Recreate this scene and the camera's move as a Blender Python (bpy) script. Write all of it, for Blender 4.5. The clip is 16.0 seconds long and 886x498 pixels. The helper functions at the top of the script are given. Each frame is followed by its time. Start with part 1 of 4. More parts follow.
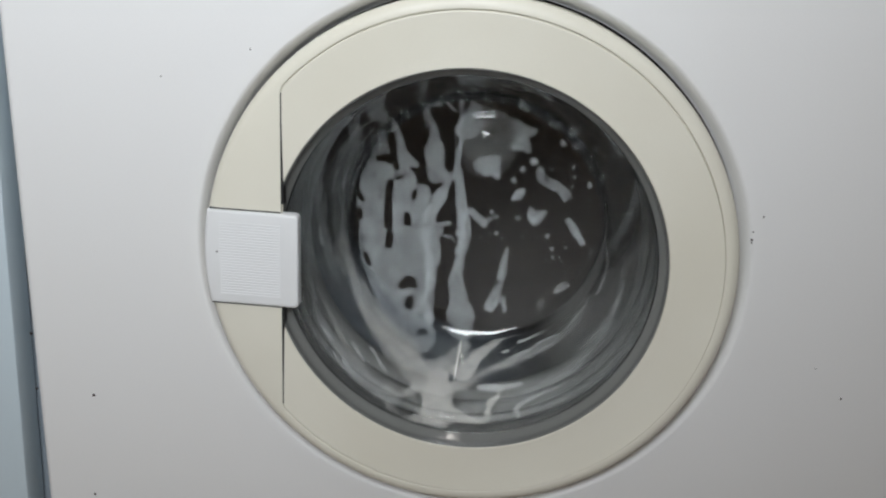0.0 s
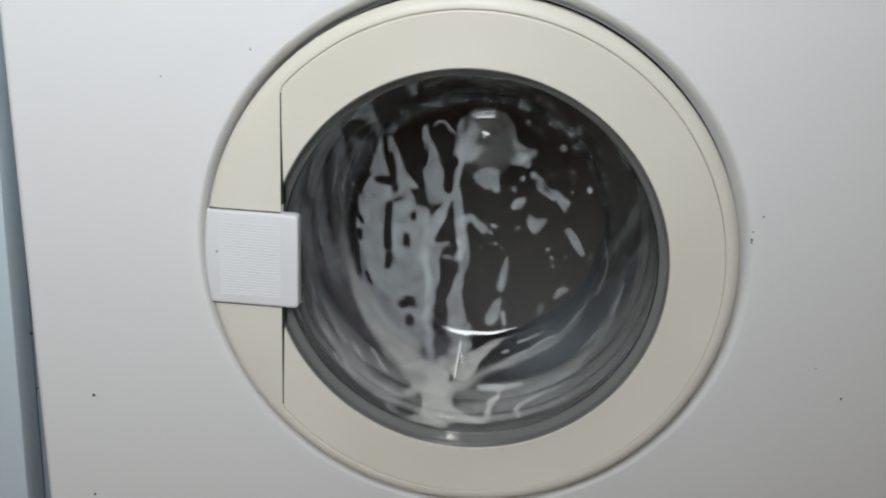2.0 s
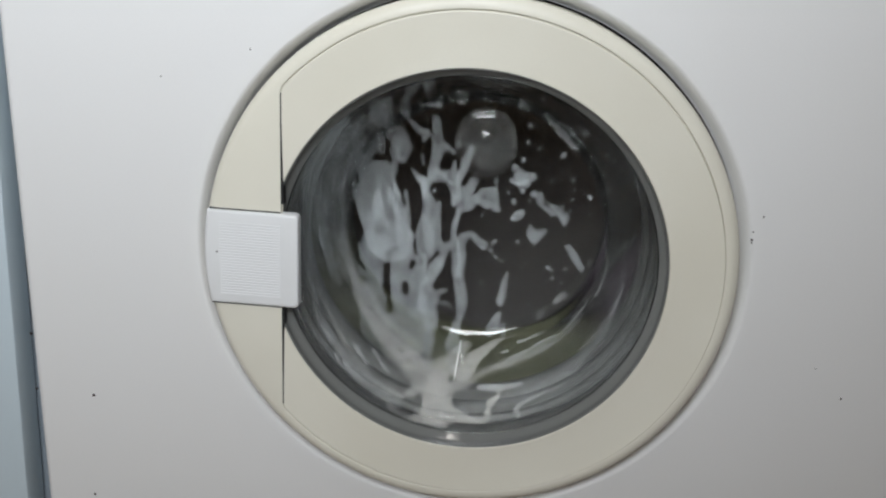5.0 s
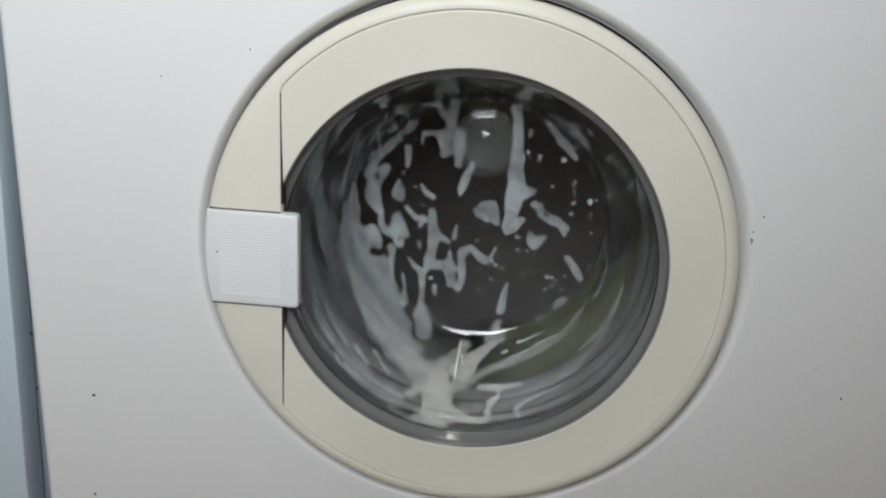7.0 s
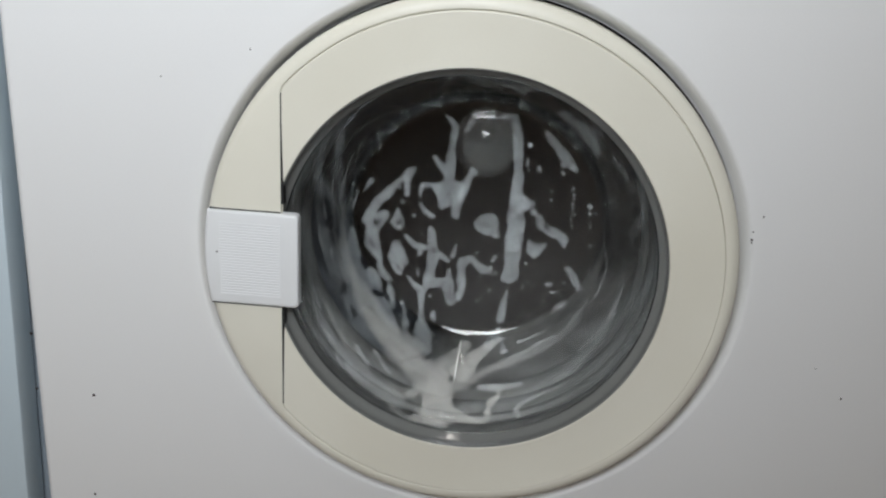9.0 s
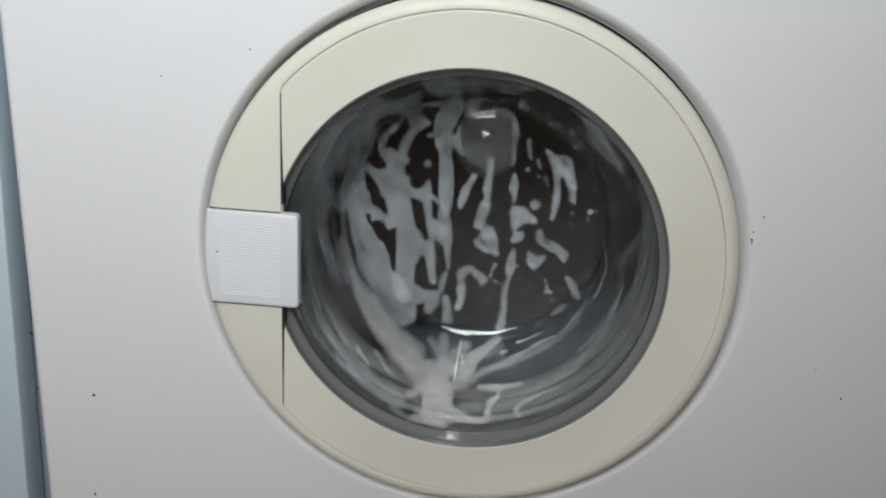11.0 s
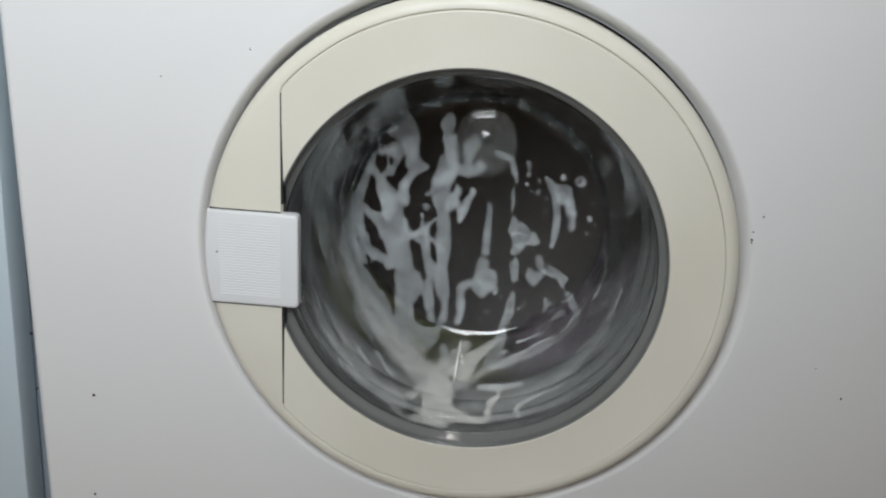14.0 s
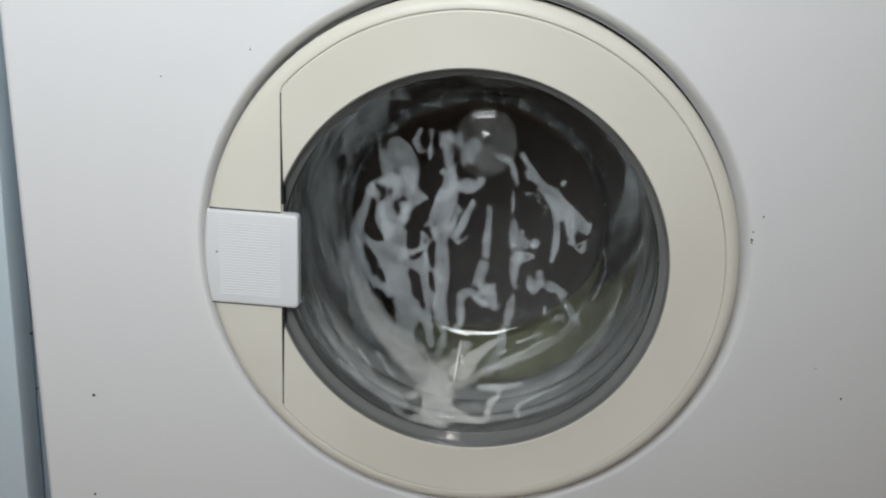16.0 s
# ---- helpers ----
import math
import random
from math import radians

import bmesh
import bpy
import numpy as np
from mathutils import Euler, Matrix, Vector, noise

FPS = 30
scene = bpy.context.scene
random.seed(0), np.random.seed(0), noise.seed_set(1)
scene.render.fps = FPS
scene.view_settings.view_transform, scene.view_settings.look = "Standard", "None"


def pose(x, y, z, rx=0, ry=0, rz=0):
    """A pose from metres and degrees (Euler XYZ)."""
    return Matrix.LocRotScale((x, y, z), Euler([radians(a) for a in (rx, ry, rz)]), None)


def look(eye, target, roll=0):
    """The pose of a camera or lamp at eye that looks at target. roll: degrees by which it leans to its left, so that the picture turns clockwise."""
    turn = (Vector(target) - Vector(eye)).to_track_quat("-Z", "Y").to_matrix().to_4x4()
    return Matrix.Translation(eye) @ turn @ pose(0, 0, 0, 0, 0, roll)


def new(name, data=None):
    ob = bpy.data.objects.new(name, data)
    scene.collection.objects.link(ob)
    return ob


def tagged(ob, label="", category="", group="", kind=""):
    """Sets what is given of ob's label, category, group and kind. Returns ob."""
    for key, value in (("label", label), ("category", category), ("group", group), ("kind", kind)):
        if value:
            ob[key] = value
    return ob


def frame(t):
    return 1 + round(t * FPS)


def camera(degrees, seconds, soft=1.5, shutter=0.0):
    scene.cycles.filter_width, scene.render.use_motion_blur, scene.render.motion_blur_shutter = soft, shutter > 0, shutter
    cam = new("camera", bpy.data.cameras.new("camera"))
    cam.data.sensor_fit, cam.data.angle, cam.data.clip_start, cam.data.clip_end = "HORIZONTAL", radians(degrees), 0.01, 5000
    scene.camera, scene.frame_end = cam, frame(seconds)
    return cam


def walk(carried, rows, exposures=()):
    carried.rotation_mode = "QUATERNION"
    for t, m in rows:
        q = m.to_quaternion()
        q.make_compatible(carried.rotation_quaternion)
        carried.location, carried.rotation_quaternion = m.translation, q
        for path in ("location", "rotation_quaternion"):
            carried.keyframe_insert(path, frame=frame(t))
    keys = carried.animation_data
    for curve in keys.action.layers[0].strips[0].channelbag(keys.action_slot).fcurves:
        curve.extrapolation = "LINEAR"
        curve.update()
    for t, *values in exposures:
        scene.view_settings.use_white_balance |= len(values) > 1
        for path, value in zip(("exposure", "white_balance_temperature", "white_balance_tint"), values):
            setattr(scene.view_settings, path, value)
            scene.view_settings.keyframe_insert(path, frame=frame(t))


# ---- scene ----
# One metre is one unit; the machine's front is the plane y = 0, the door's centre is at x = 0, z = Z0.
Z0 = 0.45
cam = camera(52.59, 16.0, soft=2.2, shutter=0.5)
EYE = Vector((0.0333, -0.5797, 0.656))
AIM = Vector((-0.0813, 0.9448, -0.3176))
walk(cam, [(0.0, look(EYE, EYE + AIM, 2.893)), (16.0, look(EYE, EYE + AIM, 2.893))])

# ---- light ----
scene.view_settings.exposure = 0.0


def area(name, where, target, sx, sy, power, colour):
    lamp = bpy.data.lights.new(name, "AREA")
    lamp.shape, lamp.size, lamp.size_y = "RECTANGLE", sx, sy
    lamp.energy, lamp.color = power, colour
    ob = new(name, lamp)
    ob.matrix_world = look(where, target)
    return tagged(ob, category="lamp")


world = bpy.data.worlds.new("room_air")
world.use_nodes = True
world.node_tree.nodes["Background"].inputs[0].default_value = (0.6, 0.7, 0.9, 1)
world.node_tree.nodes["Background"].inputs[1].default_value = 0.02
scene.world = world
area("ceiling_tube", (-0.01, -0.62, 2.05), (-0.01, -0.62, 0.0), 0.26, 0.06, 1.4, (1.0, 0.95, 0.89))
area("ceiling_tube", (-0.02, -0.95, 2.1), (-0.02, -0.95, 0.0), 0.06, 0.9, 2.0, (1.0, 0.95, 0.89))
# added cool fill lamp over the camera, brightening the front's upper left
area("near_fill", (-0.12, -0.80, 1.00), (-0.52, 0.0, 1.00), 0.5, 0.5, 9.2, (0.885, 0.945, 1.0))
# added warm fill lamp at the far wall to lift the lather and panel
area("far_fill", (-0.30, -2.1, 1.35), (0.0, 0.0, 0.45), 0.85, 0.25, 3.9, (1.0, 0.89, 0.78))


# ---- materials ----
def material(name, base, rough=0.5, metal=0.0, grain=0.0, scale=200.0, stain=0.0, stain_scale=6.0, stain_to=None, bump=0.0, bump_scale=400.0, coat=0.0):
    """A painted or moulded surface with grain and stains at two scales and a fine relief."""
    m = bpy.data.materials.new(name)
    m.use_nodes = True
    nt = m.node_tree
    b = nt.nodes["Principled BSDF"]
    b.inputs["Roughness"].default_value, b.inputs["Metallic"].default_value = rough, metal
    b.inputs["Coat Weight"].default_value = coat
    b.inputs["Coat Roughness"].default_value = 0.08
    at = nt.nodes.new("ShaderNodeTexCoord")

    def cloud(s, lo, hi, detail=4.0):
        n = nt.nodes.new("ShaderNodeTexNoise")
        n.inputs["Scale"].default_value, n.inputs["Detail"].default_value = s, detail
        nt.links.new(at.outputs["Object"], n.inputs["Vector"])
        r = nt.nodes.new("ShaderNodeMapRange")
        r.interpolation_type = "SMOOTHSTEP"
        r.inputs["From Min"].default_value, r.inputs["From Max"].default_value = 0.25, 0.80
        r.inputs["To Min"].default_value, r.inputs["To Max"].default_value = lo, hi
        nt.links.new(n.outputs["Fac"], r.inputs["Value"])
        return r.outputs["Result"]

    def mixed(fac, a, c):
        x = nt.nodes.new("ShaderNodeMix")
        x.data_type = "RGBA"
        nt.links.new(fac, x.inputs["Factor"])
        for k, v in ((6, a), (7, c)):
            if isinstance(v, tuple):
                x.inputs[k].default_value = (*v, 1)
            else:
                nt.links.new(v, x.inputs[k])
        return x.outputs[2]

    far = stain_to or tuple(0.75 * c for c in base)
    colour = mixed(cloud(stain_scale, 0.0, stain), base, far)
    colour = mixed(cloud(scale, 0.0, grain, 2.0), colour, tuple(0.6 * c for c in base))
    nt.links.new(colour, b.inputs["Base Color"])
    nt.links.new(cloud(stain_scale * 3, rough * 0.85, min(1.0, rough * 1.25)), b.inputs["Roughness"])
    if bump:
        n = nt.nodes.new("ShaderNodeTexNoise")
        n.inputs["Scale"].default_value = bump_scale
        nt.links.new(at.outputs["Object"], n.inputs["Vector"])
        k = nt.nodes.new("ShaderNodeBump")
        k.inputs["Strength"].default_value, k.inputs["Distance"].default_value = bump, 0.001
        nt.links.new(n.outputs["Fac"], k.inputs["Height"])
        nt.links.new(k.outputs["Normal"], b.inputs["Normal"])
    return m


def glass_material(name, tint, rough=0.0, ior=1.5):
    m = bpy.data.materials.new(name)
    m.use_nodes = True
    b = m.node_tree.nodes["Principled BSDF"]
    b.inputs["Base Color"].default_value = (*tint, 1)
    b.inputs["Roughness"].default_value = rough
    b.inputs["IOR"].default_value = ior
    b.inputs["Transmission Weight"].default_value = 1.0
    nt = m.node_tree
    at = nt.nodes.new("ShaderNodeTexCoord")
    n = nt.nodes.new("ShaderNodeTexNoise")
    n.inputs["Scale"].default_value, n.inputs["Detail"].default_value = 28.0, 1.0
    nt.links.new(at.outputs["Object"], n.inputs["Vector"])
    k = nt.nodes.new("ShaderNodeBump")
    k.inputs["Strength"].default_value, k.inputs["Distance"].default_value = 0.12, 0.002
    nt.links.new(n.outputs["Fac"], k.inputs["Height"])
    nt.links.new(k.outputs["Normal"], b.inputs["Normal"])
    return m


def foam_material(name, tint, thin, dense, burst=0.6, streak=1.0):
    """Lather: a white scatter of bubbles through which the dark behind it shows where it is thin."""
    m = bpy.data.materials.new(name)
    m.use_nodes = True
    nt = m.node_tree
    b = nt.nodes["Principled BSDF"]
    b.inputs["Roughness"].default_value = 0.45
    at = nt.nodes.new("ShaderNodeTexCoord")
    big = nt.nodes.new("ShaderNodeTexNoise")
    big.inputs["Scale"].default_value, big.inputs["Detail"].default_value = 70.0, 3.0
    flow = nt.nodes.new("ShaderNodeMapping")
    flow.inputs["Scale"].default_value = (1.0, streak, 1.0)
    nt.links.new(at.outputs["Object"], flow.inputs["Vector"])
    nt.links.new(flow.outputs[0], big.inputs["Vector"])
    cover = nt.nodes.new("ShaderNodeMapRange")
    cover.inputs["From Min"].default_value, cover.inputs["From Max"].default_value = 0.3, 0.7
    cover.inputs["To Min"].default_value, cover.inputs["To Max"].default_value = thin, dense
    nt.links.new(big.outputs["Fac"], cover.inputs["Value"])
    fine = nt.nodes.new("ShaderNodeTexVoronoi")
    fine.inputs["Scale"].default_value = 900.0
    nt.links.new(at.outputs["Object"], fine.inputs["Vector"])
    ramp = nt.nodes.new("ShaderNodeMapRange")
    ramp.inputs["To Min"].default_value, ramp.inputs["To Max"].default_value = 0.95, 1.0
    nt.links.new(fine.outputs["Distance"], ramp.inputs["Value"])
    shade = nt.nodes.new("ShaderNodeMix")
    shade.data_type = "RGBA"
    shade.inputs[6].default_value, shade.inputs[7].default_value = (0, 0, 0, 1), (*tint, 1)
    nt.links.new(ramp.outputs["Result"], shade.inputs["Factor"])
    nt.links.new(shade.outputs[2], b.inputs["Base Color"])
    clear = nt.nodes.new("ShaderNodeBsdfTransparent")
    mix = nt.nodes.new("ShaderNodeMixShader")
    cells = nt.nodes.new("ShaderNodeTexVoronoi")
    cells.inputs["Scale"].default_value = 260.0
    nt.links.new(at.outputs["Object"], cells.inputs["Vector"])
    pick = nt.nodes.new("ShaderNodeSeparateColor")
    nt.links.new(cells.outputs["Color"], pick.inputs[0])
    few = nt.nodes.new("ShaderNodeMath")
    few.operation = "GREATER_THAN"
    few.inputs[1].default_value = 0.88
    nt.links.new(pick.outputs[0], few.inputs[0])
    near = nt.nodes.new("ShaderNodeMath")
    near.operation = "LESS_THAN"
    near.inputs[1].default_value = 0.20
    nt.links.new(cells.outputs["Distance"], near.inputs[0])
    bubble = nt.nodes.new("ShaderNodeMath")
    bubble.operation = "MULTIPLY"
    nt.links.new(few.outputs[0], bubble.inputs[0])
    nt.links.new(near.outputs[0], bubble.inputs[1])
    left = nt.nodes.new("ShaderNodeMath")
    left.operation = "MULTIPLY_ADD"
    left.inputs[1].default_value = -burst
    nt.links.new(bubble.outputs[0], left.inputs[0])
    nt.links.new(cover.outputs["Result"], left.inputs[2])
    left.use_clamp = True
    film = nt.nodes.new("ShaderNodeAttribute")
    film.attribute_name = "film"
    whole = nt.nodes.new("ShaderNodeMath")
    whole.operation = "MULTIPLY"
    nt.links.new(left.outputs[0], whole.inputs[0])
    nt.links.new(film.outputs["Fac"], whole.inputs[1])
    nt.links.new(whole.outputs[0], mix.inputs["Fac"])
    nt.links.new(clear.outputs[0], mix.inputs[1])
    nt.links.new(b.outputs[0], mix.inputs[2])
    nt.links.new(mix.outputs[0], nt.nodes["Material Output"].inputs["Surface"])
    k = nt.nodes.new("ShaderNodeBump")
    k.inputs["Strength"].default_value, k.inputs["Distance"].default_value = 0.08, 0.001
    nt.links.new(fine.outputs["Distance"], k.inputs["Height"])
    nt.links.new(k.outputs["Normal"], b.inputs["Normal"])
    return m


ENAMEL = material("white_enamel", (0.80, 0.80, 0.80), 0.38, grain=0.03, scale=700, stain=0.10, stain_scale=9, stain_to=(0.74, 0.71, 0.66), bump=0.04, bump_scale=350)
CREAM = material("yellowed_plastic", (0.79, 0.765, 0.67), 0.35, grain=0.05, scale=900, stain=0.3, stain_scale=11, stain_to=(0.66, 0.62, 0.50), bump=0.03, bump_scale=500)
HANDLE = material("white_plastic", (0.80, 0.81, 0.82), 0.40, grain=0.04, scale=900, stain=0.15, stain_scale=30, stain_to=(0.70, 0.70, 0.68), bump=0.04, bump_scale=600)
RUBBER = material("grey_rubber", (0.11, 0.11, 0.108), 0.55, grain=0.25, scale=300, stain=0.5, stain_scale=25, bump=0.1, bump_scale=300)
# near-black for the shade painted into the door's gaps, and for the feet
BLACK = material("gap_shade_and_feet", (0.012, 0.012, 0.012), 0.7)
CHIP = material("rust_chip", (0.05, 0.035, 0.028), 0.8, grain=0.4, scale=2000)
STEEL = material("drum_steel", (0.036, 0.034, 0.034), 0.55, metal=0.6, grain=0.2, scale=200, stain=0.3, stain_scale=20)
BLUE = material("pale_blue_paint", (0.60, 0.70, 0.76), 0.5, grain=0.05, scale=400, stain=0.2, stain_scale=8, bump=0.05)
SIDE_SHADE = material("side_shade_grey", (0.26, 0.30, 0.34), 0.5, grain=0.1, scale=400, stain=0.3, stain_scale=20, bump=0.05)
PLASTER = material("room_plaster", (0.42, 0.385, 0.34), 0.8, grain=0.1, scale=150, stain=0.2, stain_scale=3, bump=0.1)
FLOOR = material("floor_tile", (0.24, 0.17, 0.115), 0.4, grain=0.15, scale=100, stain=0.4, stain_scale=5)
RIM = material("rim_plastic", (0.20, 0.205, 0.197), 0.05, grain=0.1, scale=500, stain=0.3, stain_scale=20, coat=0.3)
MILKY = glass_material("clouded_glass", (0.92, 0.94, 0.95), 0.10)
MILKY.node_tree.nodes["Principled BSDF"].inputs["Transmission Weight"].default_value = 0.992
GLASS = glass_material("door_glass", (0.90, 0.92, 0.91))
FOAM = foam_material("lather", (0.70, 0.735, 0.77), 0.06, 0.185, 0.5)
# warmer light low in the bowl is put into the froth and suds tints
FROTH = foam_material("froth", (0.79, 0.765, 0.73), 0.15, 0.28, 0.15)
SUDS = foam_material("thick_suds", (0.77, 0.75, 0.72), 0.085, 0.20, 0.15)
SMEAR = foam_material("smeared_suds", (0.76, 0.77, 0.78), 0.13, 0.27, 0.1, 0.35)
GLINT = foam_material("white_glint", (0.88, 0.87, 0.85), 0.85, 1.0, 0.0)
VEIL = foam_material("thin_film", (0.74, 0.75, 0.76), 0.02, 0.12, 0.0, 0.35)
FILM = foam_material("soap_haze", (0.74, 0.74, 0.73), 0.012, 0.045, 0.0, 0.2)


# ---- building helpers ----
def mesh_of(name, bm, mat, smooth=True, sharp=35):
    bmesh.ops.recalc_face_normals(bm, faces=bm.faces)
    for f in bm.faces:
        f.smooth = smooth
    for e in bm.edges:
        if len(e.link_faces) == 2 and e.calc_face_angle(0) > radians(sharp):
            e.smooth = False
    me = bpy.data.meshes.new(name)
    bm.to_mesh(me)
    bm.free()
    me.materials.append(mat)
    return me


def part(name, bm, mat, parent, label="", smooth=True, sharp=35):
    ob = new(name, mesh_of(name, bm, mat, smooth, sharp))
    ob.parent = parent
    return tagged(ob, label)


def thing(name, where, label, category, group="", kind=""):
    ob = new(name)
    ob.empty_display_size = 0.02
    ob.location = where
    return tagged(ob, label, category, group, kind)


def lathe(profiles, closed=False, steps=144, start=0.0, end=360.0):
    """Rings round the y axis. profiles: a list of (r, y), or a function of the angle in radians that gives one."""
    bm = bmesh.new()
    full = end - start >= 360
    rings = []
    for i in range(steps if full else steps + 1):
        a = radians(start + (end - start) * i / steps)
        prof = profiles(a) if callable(profiles) else profiles
        rings.append([bm.verts.new((r * math.cos(a), y, r * math.sin(a))) for r, y in prof])
    n = len(rings[0])
    for i in range(len(rings) if full else len(rings) - 1):
        p, q = rings[i], rings[(i + 1) % len(rings)]
        for k in range(n if closed else n - 1):
            bm.faces.new((p[k], q[k], q[(k + 1) % n], p[(k + 1) % n]))
    if not full and closed:
        bm.faces.new(rings[0])
        bm.faces.new(rings[-1])
    return bm


def block(x0, x1, y0, y1, z0, z1, bevel=0.0, segments=2):
    bm = bmesh.new()
    bmesh.ops.create_cube(bm, size=1)
    for v in bm.verts:
        v.co = Vector(((x0, x1)[v.co.x > 0], (y0, y1)[v.co.y > 0], (z0, z1)[v.co.z > 0]))
    if bevel:
        bmesh.ops.bevel(bm, geom=bm.edges[:], offset=bevel, segments=segments, affect="EDGES", profile=0.5)
    return bm


def structure(name, bm, mat, label):
    return tagged(new(name, mesh_of(name, bm, mat)), label, name.split("_")[0], kind="structure")


# ---- the room ----
structure("floor", block(-1.6, 1.6, -2.2, 0.75, -0.05, 0.0), FLOOR, "brown tiled floor under the machine")
structure("ceiling", block(-1.6, 1.6, -2.2, 0.75, 2.3, 2.36), PLASTER, "plain pale ceiling")
structure("wall_back", block(-1.6, 1.6, 0.70, 0.75, 0.0, 2.3), PLASTER, "pale plaster wall behind the machine")
structure("wall_front", block(-1.6, 1.6, -2.2, -2.15, 0.0, 2.3), PLASTER, "pale plaster wall facing the machine")
structure("wall_west", block(-1.6, -1.55, -2.15, 0.70, 0.0, 2.3), PLASTER, "pale plaster side wall")
structure("wall_east", block(1.55, 1.6, -2.15, 0.70, 0.0, 2.3), PLASTER, "pale plaster side wall by the machine")

# ---- the washing machine ----
W0, W1, TOP = -0.3204, 0.3204, 0.86
machine = thing("washing_machine", (0, 0, 0), "old white enamelled front-loading washing machine with a round door", "washing machine")


def front_profile(a):
    c, s = math.cos(a), math.sin(a)
    reach = min(W1 / abs(c) if abs(c) > 1e-6 else 9, ((TOP - Z0) if s > 0 else Z0 - 0.02) / abs(s) if abs(s) > 1e-6 else 9)
    d = 0.0135 - 0.0050 * math.cos(a - radians(325))
    soft = [(0.1834 + 0.0078 * k / 9, d * 0.5 * (1 + math.cos(math.pi * (k / 9) ** 0.7))) for k in range(10)]
    return [(0.1827, d + 0.0014), (0.1828, d + 0.0004)] + soft + [(0.1965, 0.0), (0.215, 0.0), (reach - 0.006, 0.0), (reach - 0.004, 0.0), (reach - 0.0012, 0.0012), (reach, 0.004), (reach, 0.05)]


bm = lathe(front_profile, steps=360)
for v in bm.verts:
    if math.hypot(v.co.x, v.co.z) < 0.2:
        v.co += Vector((0.0005, 0, -0.0006))
    v.co.z += Z0
part("front_panel", bm, ENAMEL, machine, "white enamelled steel front with small chips", sharp=50)
part("side_panel", block(W0, W0 + 0.003, 0.05, 0.58, 0.02, TOP), ENAMEL, machine)
part("side_panel", block(W1 - 0.003, W1, 0.05, 0.58, 0.02, TOP), ENAMEL, machine)
part("top_panel", block(W0, W1, 0.0525, 0.58, TOP, TOP + 0.03, 0.004), ENAMEL, machine)
part("back_panel", block(W0 + 0.0035, W1 - 0.0035, 0.577, 0.58, 0.022, TOP - 0.001), ENAMEL, machine)
for x in (-0.27, 0.27):
    for y in (0.06, 0.52):
        part("foot", block(x - 0.02, x + 0.02, y - 0.02, y + 0.02, 0.0, 0.0195, 0.003), BLACK, machine)

# black ring and sleeve paint the shade in the gap behind the door's edge
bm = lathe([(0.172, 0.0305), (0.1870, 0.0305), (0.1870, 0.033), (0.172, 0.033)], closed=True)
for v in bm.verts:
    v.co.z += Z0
part("recess_shade_ring", bm, BLACK, machine)
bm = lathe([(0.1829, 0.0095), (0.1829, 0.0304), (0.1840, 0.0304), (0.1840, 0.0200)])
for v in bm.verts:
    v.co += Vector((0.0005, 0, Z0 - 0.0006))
part("recess_shade_wall", bm, BLACK, machine)

# paint chips: (x, z from the door's centre, size)
CHIPS = [(-0.2758, -0.1266, 0.0011), (0.192, 0.0503, 0.00052), (0.1868, 0.0395, 0.00045), (0.1869, 0.034, 0.0008), (0.1869, 0.032, 0.00045), (-0.149, 0.1375, 0.00052), (-0.2102, 0.1166, 0.00045), (-0.2818, -0.2143, 0.0009), (0.2636, -0.075, 0.0008), (-0.3207, -0.08, 0.0011), (-0.3209, -0.1259, 0.001), (0.2428, -0.0538, 0.00038)]
for k, (x, z, s) in enumerate(CHIPS):
    bm = bmesh.new()
    ring = [bm.verts.new((x + s * (0.7 + 0.5 * random.random()) * math.cos(a), -0.0004, Z0 + z + s * 1.2 * (0.6 + 0.6 * random.random()) * math.sin(a))) for a in [i * math.tau / 9 for i in range(9)]]
    low = [bm.verts.new((v.co.x, 0.0006, v.co.z)) for v in ring]
    bm.faces.new(ring)
    for i in range(9):
        bm.faces.new((ring[i], ring[(i + 1) % 9], low[(i + 1) % 9], low[i]))
    part("paint_chip", bm, CHIP, machine, "dark chip in the enamel")

# ---- the door: a cream ring with a cut-off raised plate, a ribbed handle and a deep glass bowl ----
door = thing("door_ring", (0, 0, Z0), "round yellowed cream plastic door with a deep glass bowl", "washing machine door")
R_HOLE, R_PLATE, R_OUT, CHORD = 0.1355, 0.1712, 0.1810, 0.1262


def cut_radius(a):
    """How far the raised plate reaches at an angle: the arc, the straight cut, and a rounded corner between them."""
    c = math.cos(a)
    if c > -0.2:
        return R_PLATE
    p, q, k = R_PLATE, CHORD / -c, 0.0022
    h = max(0.0, k - abs(p - q)) / k
    return min(p, q) - h * h * k / 4


def step(a):
    """How deep the line between plate and rim is: full round the upper left, fading out below and to the right."""
    t = (math.degrees(a) - 140 + 180) % 360 - 180
    return max(0.12, min(0.75, (150 - abs(t)) / 60))


def base_profile(a):
    g, s = cut_radius(a), step(a)
    r = min(R_HOLE + 0.0006, g - 0.0002)
    return [(r, 0.018 if g > R_HOLE else -0.0070), (r, -0.0080), (g - 0.0005, -0.0084), (g, -0.0084), (g + 0.0001, -0.0112 + 0.0014 * s), (g + 0.0001 + 0.0003 * s, -0.0112 + 0.0005 * s), (g + 0.0002 + 0.0007 * s, -0.0112), (g + 0.0003 + 0.0011 * s, -0.01125), (max(0.1745, g + 0.0025), -0.0112), (0.1770, -0.0106), (0.1790, -0.0092), (0.1804, -0.0076), (R_OUT, -0.0050), (R_OUT, 0.020)]


part("door_base", lathe(base_profile, steps=360), CREAM, door, "cream outer rim and hinge-side segment", sharp=50)
END = math.degrees(math.acos(-CHORD / R_HOLE))


